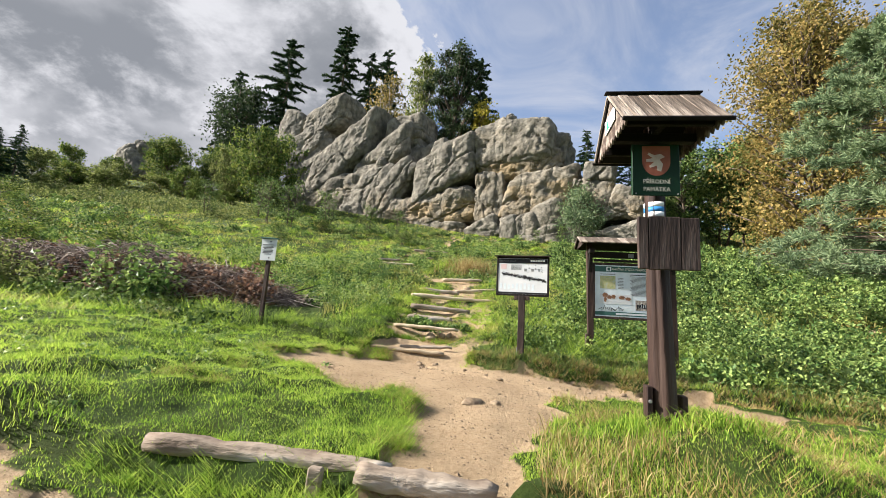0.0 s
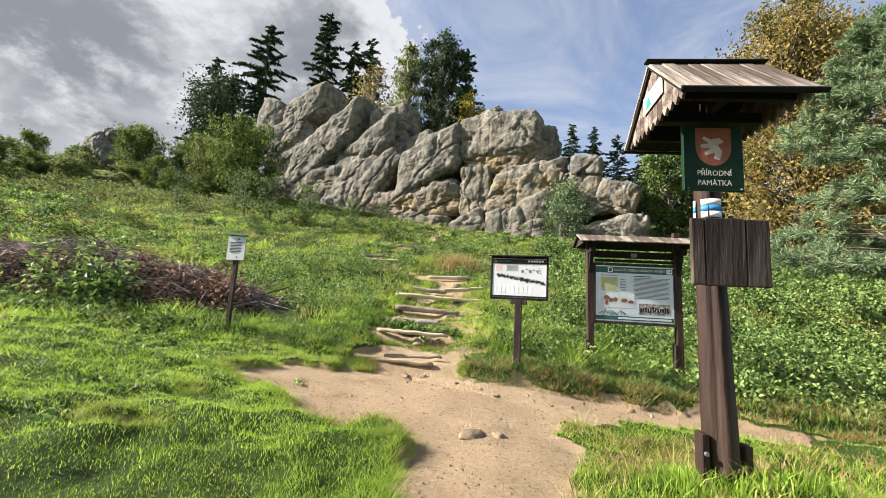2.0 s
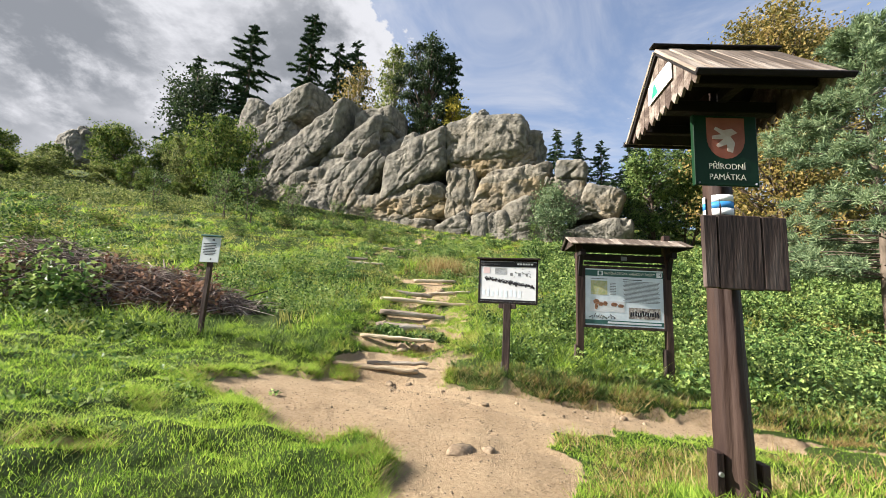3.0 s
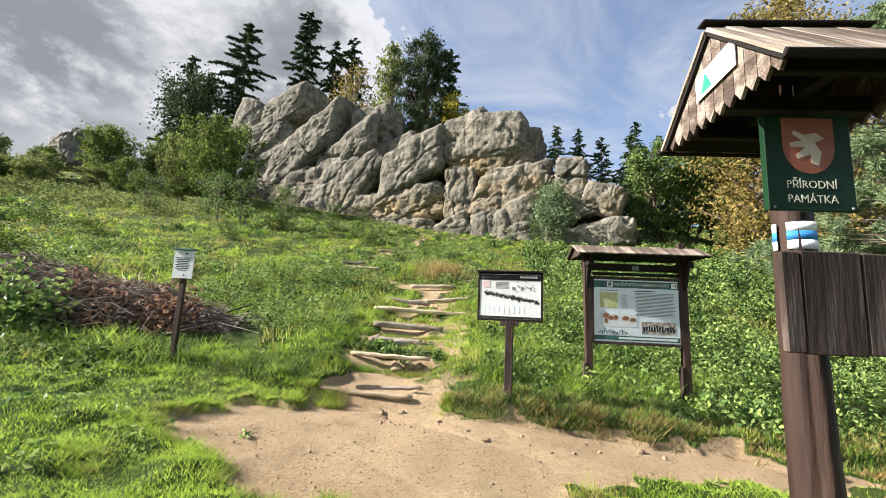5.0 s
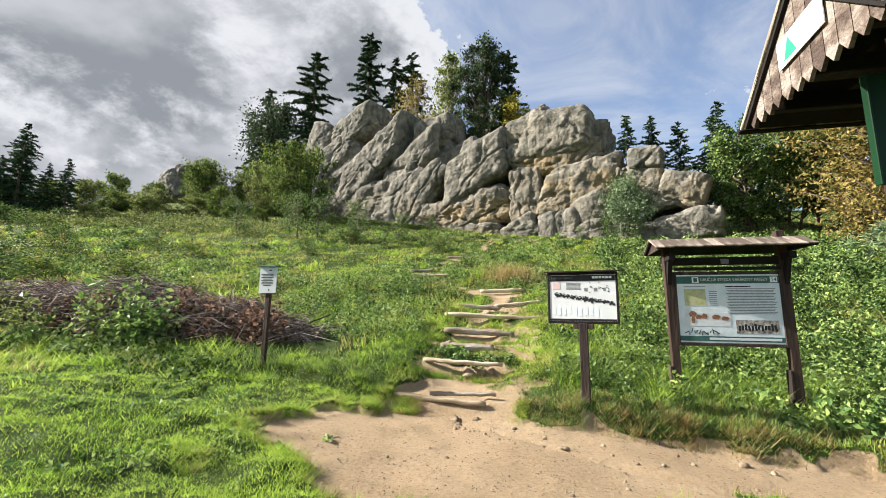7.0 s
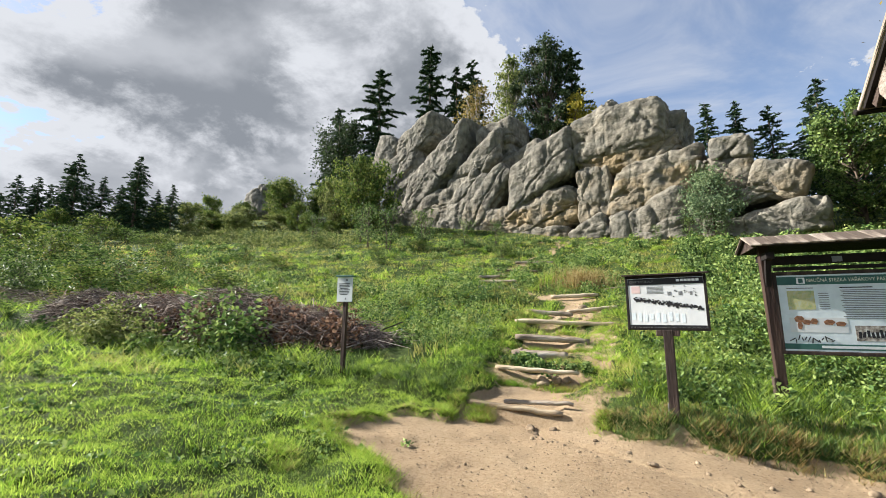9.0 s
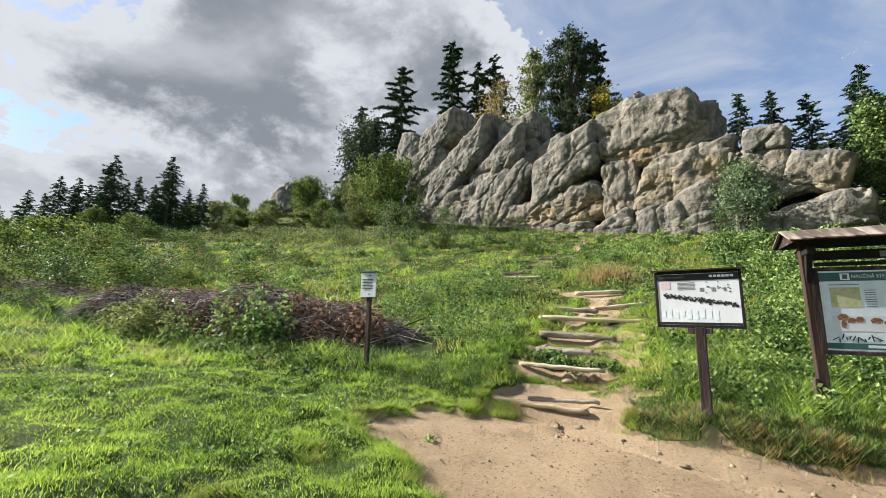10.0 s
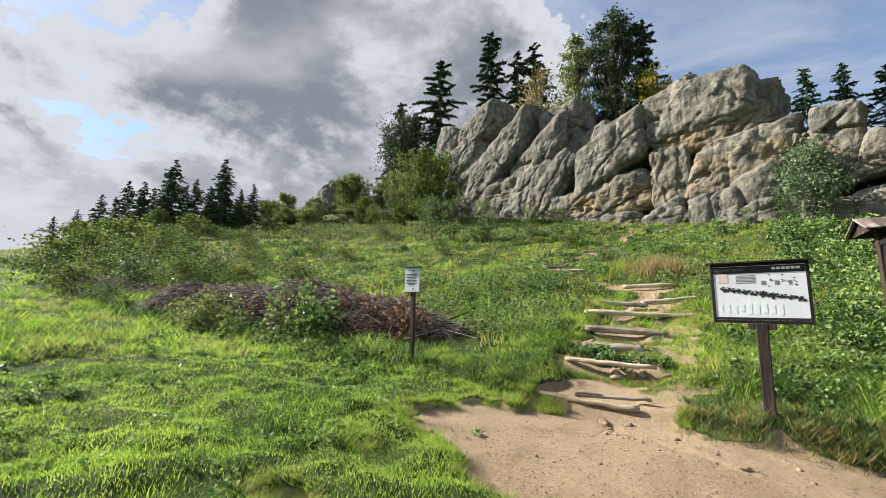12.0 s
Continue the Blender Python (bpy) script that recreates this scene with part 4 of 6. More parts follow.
low_bush = [crown_parts(2.4, 80 + i, 3.0, 0.02, 0.085, 1100, M_BARK, (M_SHRUB, M_OAKLEAF)[i], 30, stems=6, gap=0.55) for i in range(2)]
for i, (sx, sy, s) in enumerate(((-18.5, 9.2, 0.8), (-16.8, 10.2, 0.85), (-20.5, 10.0, 0.95), (-15.0, 11.2, 0.6), (-23.0, 10.5, 1.1), (-26, 12, 1.2), (-22.5, 13.5, 1.1), (-29.0, 14.5, 1.3),
                                 (-15.8, 7.4, 0.55), (-19.2, 7.6, 0.9), (-22.5, 8.0, 1.15), (-25.5, 9.0, 1.35), (-17.6, 11.6, 0.9), (-30.5, 11.5, 1.6), (-35, 14, 1.8), (-33, 17, 1.3), (-36, 20, 1.3), (-40, 17, 1.9), (-44, 22, 1.9), (-46, 25.5, 1.8), (-43, 26.5, 1.4), (-30, 21, 1.0), (-38, 25, 1.2), (-18.5, 14.0, 0.6), (-41, 29, 1.2))):
    plant("bush", low_bush[i % 2], sx, sy, "straggly green bush at the edge of the meadow", "bush", "bushes at the meadow's edge", s * 0.65, 77 * i, spread=(1.25 + 0.35 * math.sin(i * 2.3), 0.9, 0.85 + 0.3 * math.sin(i * 3.1)))
for i, (sx, sy) in enumerate(((-11.8, 21.1), (-28.2, 20.5), (-32.2, 30.9), (-16.8, 18.5), (-19.3, 15.3), (-11.7, 11.3), (-22.4, 29.3), (-12.5, 27.6), (-20.7, 20.2), (-13.5, 23.7), (-25.6, 19.0), (-6.3, 27.0), (-8.4, 19.5))):
    plant("low_shrub", low_bush[i % 2], sx, sy, "small dark green shrub in the hillside grass", "shrub", "shrubs on the hillside", 0.34 + 0.07 * (i % 3), 77 * i, spread=(1.3, 1.0, 0.8))


# ---------------------------------------------------------------- signs and boards
def lettering(text, size, parent, m, mat, name="lettering", wide=1.0):
    """Words in the built-in font, as a thin mesh; centred on the pose m, facing its local +z."""
    cu = bpy.data.curves.new(name, "FONT")
    cu.body, cu.size, cu.extrude, cu.align_x, cu.align_y, cu.resolution_u = text, size, 0.0006, "CENTER", "CENTER", 2
    tmp = new("tmp", cu)
    me = bpy.data.meshes.new_from_object(tmp.evaluated_get(bpy.context.evaluated_depsgraph_get()))
    bpy.data.objects.remove(tmp)
    me.materials.clear()
    me.materials.append(mat)
    return part(name, me, mat, parent, m=m @ Matrix.Diagonal((wide, 1, 1, 1)))


UPRIGHT = pose(0, 0, 0, 90)


def slab(name, w, h, mat, parent, x, z, y, d=0.002, label="", tilt=0.0):
    """A thin upright rectangle facing -y."""
    return part(name, box(w, d, h, bevel=0), mat, parent, label, m=pose(x, y, z, 0, tilt, 0))


def outline_plate(name, pts, depth, mat, parent, m, label=""):
    """A flat plate from an outline in the x-y plane, extruded along z."""
    bm = bmesh.new()
    face = bm.faces.new([bm.verts.new((px, py, 0)) for px, py in pts])
    ext = bmesh.ops.extrude_face_region(bm, geom=[face])
    bmesh.ops.translate(bm, vec=(0, 0, depth), verts=[e for e in ext["geom"] if isinstance(e, bmesh.types.BMVert)])
    bmesh.ops.recalc_face_normals(bm, faces=bm.faces[:])
    return part(name, bm, mat, parent, label, m=m)


def arc_patch(r, a0, a1, z0, z1, thick=0.003, n=10):
    """A curved plate hugging a round post."""
    vs, fs = [], []
    for i in range(n + 1):
        a = radians(a0 + (a1 - a0) * i / n)
        for rr in (r, r + thick):
            for z in (z0, z1):
                vs.append((math.cos(a) * rr, math.sin(a) * rr, z))
    for i in range(n):
        k = i * 4
        fs += [(k + 2, k + 6, k + 7, k + 3), (k, k + 1, k + 5, k + 4), (k + 1, k + 3, k + 7, k + 5), (k, k + 4, k + 6, k + 2)]
    return vs, fs


PX, PY = 1.335, 3.56
PZ = float(ground(PX, PY))
post_sign = thing("signpost", "brown timber signpost with small plank roof and green plate", "signpost", (PX, PY, PZ))


def round_post():
    sides, rows = 28, 26
    v = []
    rng = np.random.default_rng(5)
    for i in range(rows):
        t = i / (rows - 1)
        z = -0.3 + t * (2.86 - PZ)
        for j in range(sides):
            a = 2 * math.pi * j / sides
            r = 0.106 - 0.043 * t + 0.004 * rng.uniform(-1, 1) + 0.007 * math.sin(3 * a + 2 * t) + 0.02 * max(0, 0.16 - t) / 0.16 * (1 + math.sin(5 * a))
            if j in (18, 19) and t < 0.62:
                r -= 0.018 if j == 18 else 0.024
            v.append((-0.085 * t + math.cos(a) * r, -0.06 * t + math.sin(a) * r, z))
    f = [(i * sides + j, i * sides + (j + 1) % sides, (i + 1) * sides + (j + 1) % sides, (i + 1) * sides + j) for i in range(rows - 1) for j in range(sides)]
    return np_mesh("post", v, f, M_POST, True)


part("post", round_post(), M_POST, post_sign, "brown-stained round timber post with a long crack")
part("bracket", box(0.045, 0.09, 0.38, (-0.135, -0.03, 0.14), 0.005), M_POST, post_sign)
part("bracket", box(0.045, 0.09, 0.30, (0.125, 0.0, 0.12), 0.005), M_POST, post_sign)
for bz in (0.22, 0.06):
    bolt = bmesh.new()
    bmesh.ops.create_cone(bolt, cap_ends=True, segments=8, radius1=0.014, radius2=0.012, depth=0.016, matrix=pose(-0.135, -0.08, bz, 90))
    part("bolt", bolt, M_STEEL, post_sign)
# rotten lower edge of the post
for k in range(5):
    part("splinter", box(0.025, 0.02, 0.16 + 0.03 * k, (-0.075 + 0.035 * k, -0.112, 0.04), 0.006), M_POST, post_sign)

RX, RY, RZ, RA, RB, RL = 1.24 - PX, 3.425 - PY, 2.812 - PZ, 0.415, 0.385, 0.365
rake = math.degrees(math.atan2(RB, RA))
run = math.hypot(RA, RB) + 0.05
rng = np.random.default_rng(3)
for side in (-1, 1):
    for i in range(9):
        w = 2 * RL / 9
        x = RX - RL + w * (i + 0.5)
        m = pose(x, RY, RZ, -side * rake, 0, 0) @ Matrix.Translation((0, side * run / 2, 0.012 + 0.004 * rng.uniform(-1, 1)))
        part("roof_board", box(w * 0.985, run + 0.02 * rng.uniform(-1, 1), 0.018, bevel=0.003), M_GREYWOOD, post_sign, m=m)
    m = pose(RX, RY, RZ, -side * rake, 0, 0) @ Matrix.Translation((0, side * (run / 2 - 0.01), -0.008))
    # added sheet: its near-black colour paints the shade below the roof boards
    part("roof_shade_sheet", box(2 * RL - 0.02, run - 0.03, 0.016, bevel=0), M_BLACKWOOD_SHADE, post_sign, "near-black sheet coloured as the shade under the roof", m=m)
    m = pose(RX, RY, RZ, -side * rake, 0, 0) @ Matrix.Translation((0, side * run, 0.010))
    part("eave_batten", box(2 * RL + 0.02, 0.02, 0.03, bevel=0.003), M_BLACKWOOD_SHADE, post_sign, m=m)
part("ridge_board", box(2 * RL + 0.03, 0.06, 0.014, (RX, RY, RZ + 0.036)), M_BLACKWOOD_SHADE, post_sign)
for gx_ in (-1, 1):
    for i in range(12):
        w = 2 * RA / 12
        y0 = -RA + w * i
        ym = abs(y0 + w / 2) / RA
        top0, top1 = RZ - RB * abs(y0) / RA, RZ - RB * abs(y0 + w) / RA
        low = RZ - RB - 0.035
        pts = [(y0 + 0.002, low + 0.03), (y0 + w / 2, low - 0.012), (y0 + w - 0.002, low + 0.03), (y0 + w - 0.002, top1 - 0.006), (y0 + 0.002, top0 - 0.006)]
        if (top0 + top1) / 2 - low < 0.05:
            continue
        m = Matrix.Translation((RX + gx_ * (RL - 0.035) - 0.008, RY, 0)) @ Matrix(((0, 0, 1, 0), (1, 0, 0, 0), (0, 1, 0, 0), (0, 0, 0, 1)))
        outline_plate("gable_board", pts, 0.016, M_GABLE, post_sign, m)
# beams share that near-black, so shade is coloured into the roof space
part("tie_beam", box(2 * RL - 0.1, 0.07, 0.07, (RX, RY, RZ - RB + 0.02)), M_BLACKWOOD_SHADE, post_sign)
for yy in (-0.3, 0.3):
    part("tie_beam", box(2 * RL - 0.1, 0.04, 0.06, (RX, RY + yy, RZ - RB + 0.02)), M_BLACKWOOD_SHADE, post_sign)
part("cross_beam", box(0.06, 2 * RA - 0.34, 0.06, (RX, RY, RZ - RB + 0.07)), M_BLACKWOOD_SHADE, post_sign)

gable = Matrix.Translation((RX - RL + 0.018, RY - 0.03, RZ - 0.225)) @ Matrix(((0, 0, -1, 0), (-1, 0, 0, 0), (0, 1, 0, 0), (0, 0, 0, 1))) @ pose(0, 0, 0, 0, 0, 5)
marker = outline_plate("trail_plate", [(-0.150, -0.06), (0.140, -0.066), (0.152, 0.06), (-0.140, 0.062)], 0.004, M_WHITE, post_sign, gable, "white oblong plate with green arrow")
outline_plate("arrow", [(-0.105, -0.042), (-0.02, -0.045), (-0.06, 0.045)], 0.001, M_ARROW, marker, Matrix.Translation((0, 0, 0.0045)))
outline_plate("arrow", [(0.02, 0.0), (0.115, -0.01), (0.120, 0.035), (0.025, 0.04)], 0.001, material("pale_green_paint", [(0.35, 0.62, 0.45), (0.45, 0.72, 0.55)], 9, 0.5, 0, 60), marker,
              Matrix.Translation((0, 0, 0.0045)))

# green plate with shield and words
gx0, gz0 = (1.055 + 1.40) / 2 - PX, (1.945 + 2.365) / 2 - PZ
plate = part("name_plate", box(0.348, 0.014, 0.42, bevel=0.004), M_GREEN, post_sign, "dark green enamel plate with red shield", m=pose(gx0, 3.352 - PY, gz0))
shield = [(-0.105, 0.115), (0.105, 0.115), (0.105, 0.0)] + [(0.105 * math.cos(radians(a)), -0.01 + 0.12 * math.sin(radians(a))) for a in range(-10, -171, -16)] + [(-0.105, 0.0)]
outline_plate("shield", shield, 0.001, M_RED, plate, pose(0.0, -0.0075, 0.08) @ UPRIGHT)
blob = [(0.03, -0.10), (0.045, -0.04), (0.02, 0.0), (0.06, 0.02), (0.03, 0.045), (-0.02, 0.035), (-0.06, 0.055), (-0.07, 0.04), (-0.03, 0.01), (-0.08, 0.0), (-0.08, -0.02), (-0.02, -0.02),
        (-0.06, -0.055), (-0.05, -0.07), (0.0, -0.05), (0.0, -0.09)]
outline_plate("emblem", blob, 0.001, M_PALE, plate, pose(0.005, -0.0088, 0.085) @ UPRIGHT)
lettering("PŘÍRODNÍ", 0.048, plate, pose(0, -0.0085, -0.098) @ UPRIGHT, M_LETTER, wide=0.92)
lettering("PAMÁTKA", 0.048, plate, pose(0, -0.0085, -0.160) @ UPRIGHT, M_LETTER, wide=0.92)
part("plate_strip", box(0.008, 0.03, 0.42, (-0.178, 0, 0), 0.002), M_GREEN, plate)
for sx in (-0.155, 0.155):
    screw = bmesh.new()
    bmesh.ops.create_uvsphere(screw, u_segments=8, v_segments=5, radius=0.006, matrix=pose(sx, -0.008, -0.195))
    part("screw", screw, M_STEEL, plate)
# painted trail marks on the post
mark_at = pose(-0.060, -0.042, 0)
for a0, a1 in ((215, 300), (168, 188)):
    for z0, z1, mat in ((1.805, 1.845, M_WHITE), (1.845, 1.885, M_BLUE), (1.885, 1.925, M_WHITE)):
        v, f = arc_patch(0.0815, a0, a1, z0 - PZ, z1 - PZ)
        part("trail_mark", np_mesh("trail_mark", v, f, mat, True), mat, post_sign, "painted blue and white trail stripe", m=mark_at)
# weathered board of three planks
x = 1.085 - PX
for i, w in enumerate((0.078, 0.235, 0.138)):
    part("plank", box(w - 0.004, 0.032, 0.405 + 0.008 * (i % 2), bevel=0.005), M_DARKWOOD, post_sign, "flaking dark-stained plank", m=pose(x + w / 2, 3.365 - PY, 1.573 - PZ, 0, 0.4 * (i - 1), 0))
    x += w
part("batten", box(0.40, 0.03, 0.05, (1.31 - PX, 3.392 - PY, 1.68 - PZ)), M_DARKWOOD, post_sign)
part("batten", box(0.40, 0.03, 0.05, (1.31 - PX, 3.392 - PY, 1.46 - PZ)), M_DARKWOOD, post_sign)

# the map board on one leg
BX, BY = 0.51, 7.98
BZ = float(ground(BX, BY))
board = thing("map_board", "dark brown map board on one square post beside the steps", "sign board", (BX, BY, BZ), (0, 0, -11))
part("post", box(0.115, 0.115, 1.55 - BZ, (0, 0.02, (1.40 - BZ) / 2 - 0.12), 0.006), M_DARKWOOD, board)
part("head_block", box(0.28, 0.10, 0.075, (0, 0.02, 1.312 - BZ), 0.006), M_DARKWOOD, board)
part("foot_plate", box(0.012, 0.10, 0.22, (-0.066, 0.02, 0.06), 0.002), M_STEEL, board)
cz = (1.35 + 2.095) / 2 - BZ
part("backing", box(0.98, 0.05, 0.745, (0, 0.03, cz), 0.005), M_BLACKWOOD_SHADE, board)
for sx in (-0.475, 0.475):
    part("frame_stile", box(0.032, 0.06, 0.745, (sx, 0.02, cz), 0.004), M_BLACKWOOD_SHADE, board)
for sz in (-0.355, 0.36):
    part("frame_rail", box(0.916, 0.06, 0.032, (0, 0.02, cz + sz), 0.004), M_BLACKWOOD_SHADE, board)
part("cap", box(1.06, 0.14, 0.022, (0, 0.01, 2.11 - BZ), 0.004, m=pose(0, 0, 0, 6)), M_DARKWOOD, board)
sheet = slab("map_sheet", 0.916, 0.672, M_PAPER, board, 0, cz, 0.001, 0.006, "white printed map of the rocks")
slab("header", 0.912, 0.085, M_PRINTBLACK, sheet, 0, 0.288, -0.0045)
slab("footer", 0.912, 0.032, M_PRINTBLACK, sheet, 0, -0.318, -0.0045)
lettering("ČERTOVY SKÁLY", 0.040, sheet, pose(-0.285, -0.006, 0.288) @ UPRIGHT, M_PRINTGREY)
rng = np.random.default_rng(11)
for i in range(6):
    slab("symbol", 0.036, 0.03, M_WHITE, sheet, 0.165 + 0.045 * i, 0.295, -0.006)
for i in range(38):
    u = i / 37
    w, h = rng.uniform(0.018, 0.034), rng.uniform(0.022, 0.055) * (1.25 if 0.5 < u < 0.66 else 1)
    slab("rock_drawing", w, h, M_PRINTBLACK, sheet, -0.38 + 0.80 * u, 0.045 - 0.13 * u + rng.uniform(-0.012, 0.016), -0.005 - 0.00002 * i, tilt=rng.uniform(-30, 30))
for i in range(14):
    slab("rock_drawing", 0.03, 0.012, M_PRINTBLACK, sheet, -0.36 + 0.055 * i + rng.uniform(-0.01, 0.01), 0.075 - 0.13 * i / 14, -0.0062, tilt=rng.uniform(-60, 60))
for i in range(9):
    slab("text_column", 0.042, rng.uniform(0.07, 0.13), M_PRINTPALE, sheet, -0.40 + 0.075 * i, -0.19 - 0.01 * (i % 3), -0.0045)
for i in range(6):
    slab("text_line", 0.20, 0.008, M_PRINTGREY, sheet, -0.12, 0.215 - 0.018 * i, -0.0045)
slab("red_box", 0.11, 0.10, material("printed_pale_red", [(0.55, 0.40, 0.38), (0.62, 0.48, 0.46)], 5, 0.4, 0, 60), sheet, -0.36, 0.18, -0.0045)
for i in range(16):
    slab("route_dot", 0.013, 0.010, M_PRINTBLACK, sheet, 0.10 + 0.30 * rng.random(), 0.07 + 0.15 * rng.random(), -0.005)
for i in range(8):
    slab("text_line", 0.012, 0.05, M_PRINTGREY, sheet, 0.04 + 0.016 * (i % 3) + 0.26 * (i // 3) / 2, 0.12, -0.0045)

# the roofed information board on two posts
IX, IY = 2.735, 8.84
IZ = float(ground(IX, IY))
info = thing("information_board", "roofed brown timber information board on two posts beside the path", "information board", (IX, IY, IZ), (0, 0, -1.5))
for sx, d in ((-0.79, -0.05), (0.79, 0.12)):
    part("post", box(0.115, 0.115, 2.62, (sx, 0.03, 1.12 + d), 0.008, m=pose(0, 0, 0, 0, -1.0 if sx < 0 else -0.6, 0)), M_POST, info)
    part("post_shoe", box(0.03, 0.13, 0.5, (sx - 0.07 * (1 if sx < 0 else 1), 0.03, 0.22), 0.005), M_DARKWOOD, info)
zt, zb = 2.165 - IZ, 1.03 - IZ
zc = (zt + zb) / 2
part("backing", box(1.46, 0.03, zt - zb, (0, 0.02, zc), 0.004), M_DARKWOOD, info)
for sx in (-0.725, 0.725):
    part("frame_stile", box(0.05, 0.05, zt - zb, (sx, -0.002, zc), 0.005), M_DARKWOOD, info)
for sz in (zt - 0.02, zb + 0.02):
    part("frame_rail", box(1.40, 0.05, 0.045, (0, -0.002, sz), 0.005), M_DARKWOOD, info)
part("cross_beam", box(1.64, 0.09, 0.12, (0, 0.03, zt + 0.17), 0.008), M_BLACKWOOD_SHADE, info)
part("frame_rail", box(1.46, 0.03, 0.05, (0, -0.03, zt + 0.045), 0.004), M_BLACKWOOD_SHADE, info)
for sx in (-0.80, 0.80):
    part("bracket", box(0.10, 0.5, 0.10, (sx, 0.0, zt + 0.22), 0.006), M_BLACKWOOD_SHADE, info)
    part("knee_brace", box(0.07, 0.07, 0.5, (sx, -0.05, zt - 0.02), 0.006, m=pose(0, 0, 0, 18)), M_BLACKWOOD_SHADE, info)
rr, rl, rtop, rdrop, rhalf = 22.0, 2.12, zt + 0.53, 0.20, 0.48
rng = np.random.default_rng(8)
for side in (-1, 1):
    for i in range(16):
        w = rl / 16
        m = pose(-rl / 2 + w * (i + 0.5), 0.02, rtop, -side * rr, 0, 0) @ Matrix.Translation((0, side * rhalf / 2, 0.004 * rng.uniform(-1, 1)))
        part("roof_board", box(w * 0.98, rhalf + 0.03 * rng.uniform(-1, 1), 0.02, bevel=0.003), M_GREYWOOD, info, m=m)
    m = pose(0, 0.02, rtop, -side * rr, 0, 0) @ Matrix.Translation((0, side * rhalf / 2, -0.022))
    # added sheet, coloured near-black to darken this roof's shaded side
    part("roof_shade_sheet", box(rl - 0.04, rhalf - 0.03, 0.02, bevel=0), M_BLACKWOOD_SHADE, info, m=m)
for sx in (-1, 1):
    tri = [(-0.40, rtop - 0.20), (0.44, rtop - 0.20), (0.02, rtop - 0.02)]
    m = Matrix.Translation((sx * (rl / 2 - 0.06), 0, 0)) @ Matrix(((0, 0, 1, 0), (1, 0, 0, 0), (0, 1, 0, 0), (0, 0, 0, 1)))
    outline_plate("gable_board", tri, 0.02, M_DARKWOOD, info, m)
panel = slab("panel", 1.40, 1.04, M_PRINTPALE, info, 0, zc, -0.005, 0.008, "printed information panel with map and pictures")
slab("title_bar", 1.396, 0.115, M_PANELGREEN, panel, 0, 0.44, -0.0055)
slab("footer", 1.396, 0.075, M_PANELGREEN, panel, 0, -0.46, -0.0055)
slab("footer_strip", 0.95, 0.035, M_PAPER, panel, 0.18, -0.46, -0.007)
lettering("NAUČNÁ STEZKA VAŘÁKOVY PASEKY", 0.068, panel, pose(0.095, -0.008, 0.44) @ UPRIGHT, M_LETTER, wide=0.78)
slab("number_plate", 0.095, 0.085, M_WHITE, panel, 0.63, 0.44, -0.007)
lettering("14", 0.075, panel, pose(0.63, -0.009, 0.44) @ UPRIGHT, M_PRINTBLACK)
slab("symbol", 0.095, 0.085, M_WHITE, panel, -0.43, 0.44, -0.007)
slab("symbol", 0.05, 0.06, M_PANELGREEN, panel, -0.43, 0.44, -0.009)
slab("map_print", 0.30, 0.26, M_PRINTMAP, panel, -0.45, 0.17, -0.0055, label="small printed trail map")
for i in range(8):
    slab("text_line", 0.11, 0.010, M_PRINTGREY, panel, -0.20, 0.26 - 0.03 * i, -0.0055)
slab("text_line", 0.34, 0.014, M_PRINTBLACK, panel, 0.15, 0.335, -0.0055)
for i in range(17):
    slab("text_line", 0.66 - 0.03 * (i % 3), 0.010, M_PRINTGREY, panel, 0.31, 0.30 - 0.0235 * i, -0.0055)
slab("text_line", 0.30, 0.012, M_PRINTGREY, panel, -0.45, 0.335, -0.0055)
slab("sky_print", 0.62, 0.20, M_PAPER, panel, -0.30, -0.17, -0.0055)
for i, (rx, rz, w, h) in enumerate(((-0.50, -0.10, 0.12, 0.10), (-0.42, -0.14, 0.10, 0.08), (-0.34, -0.13, 0.09, 0.09), (-0.18, -0.14, 0.13, 0.08), (-0.06, -0.16, 0.12, 0.07), (-0.50, -0.19, 0.06, 0.12))):
    hexa = [(w / 2 * math.cos(a), h / 2 * math.sin(a) * (1.2 if a < 3 else 0.8)) for a in (0.2, 1.0, 1.9, 2.8, 3.9, 5.2)]
    outline_plate("rock_print", hexa, 0.001, M_PRINTROCK, panel, pose(rx, -0.0068 - 0.0002 * i, rz) @ UPRIGHT)
slab("photo_print", 0.56, 0.20, M_PRINTPHOTO, panel, 0.36, -0.275, -0.0055, label="old black and white photograph of rocks")
for i in range(12):
    slab("photo_rock", 0.03, 0.06 + 0.05 * rng.random(), M_PRINTBLACK, panel, 0.12 + 0.043 * i, -0.30 + 0.03 * rng.random(), -0.0068 - 0.0001 * i, tilt=rng.uniform(-15, 15))
slab("photo_rock", 0.30, 0.05, M_PAPER, panel, 0.33, -0.285, -0.0064)
for i in range(13):
    slab("scribble", 0.012, rng.uniform(0.04, 0.085), M_PRINTBLACK, panel, -0.60 + 0.036 * i, -0.36 + rng.uniform(-0.03, 0.02), -0.0085 - 0.0001 * i, tilt=rng.uniform(-70, 70))
slab("tin_label", 0.11, 0.075, M_PRINTGREY, info, 0.0, zt + 0.16, -0.02, 0.006, "small grey tin label")

# the small notice on a slim leaning post
NX, NY = -4.555, 7.79
NZ = float(ground(NX, NY))
notice = thing("notice_sign", "small white notice on a slim brown post in grass", "sign", (NX, NY, NZ), (0, 0.4, -4))
part("post", box(0.075, 0.06, 1.95 - NZ + 0.3, (0, 0.035, (1.95 - NZ) / 2 - 0.15), 0.004), M_POST, notice)
npz = (1.785 + 2.215) / 2 - NZ
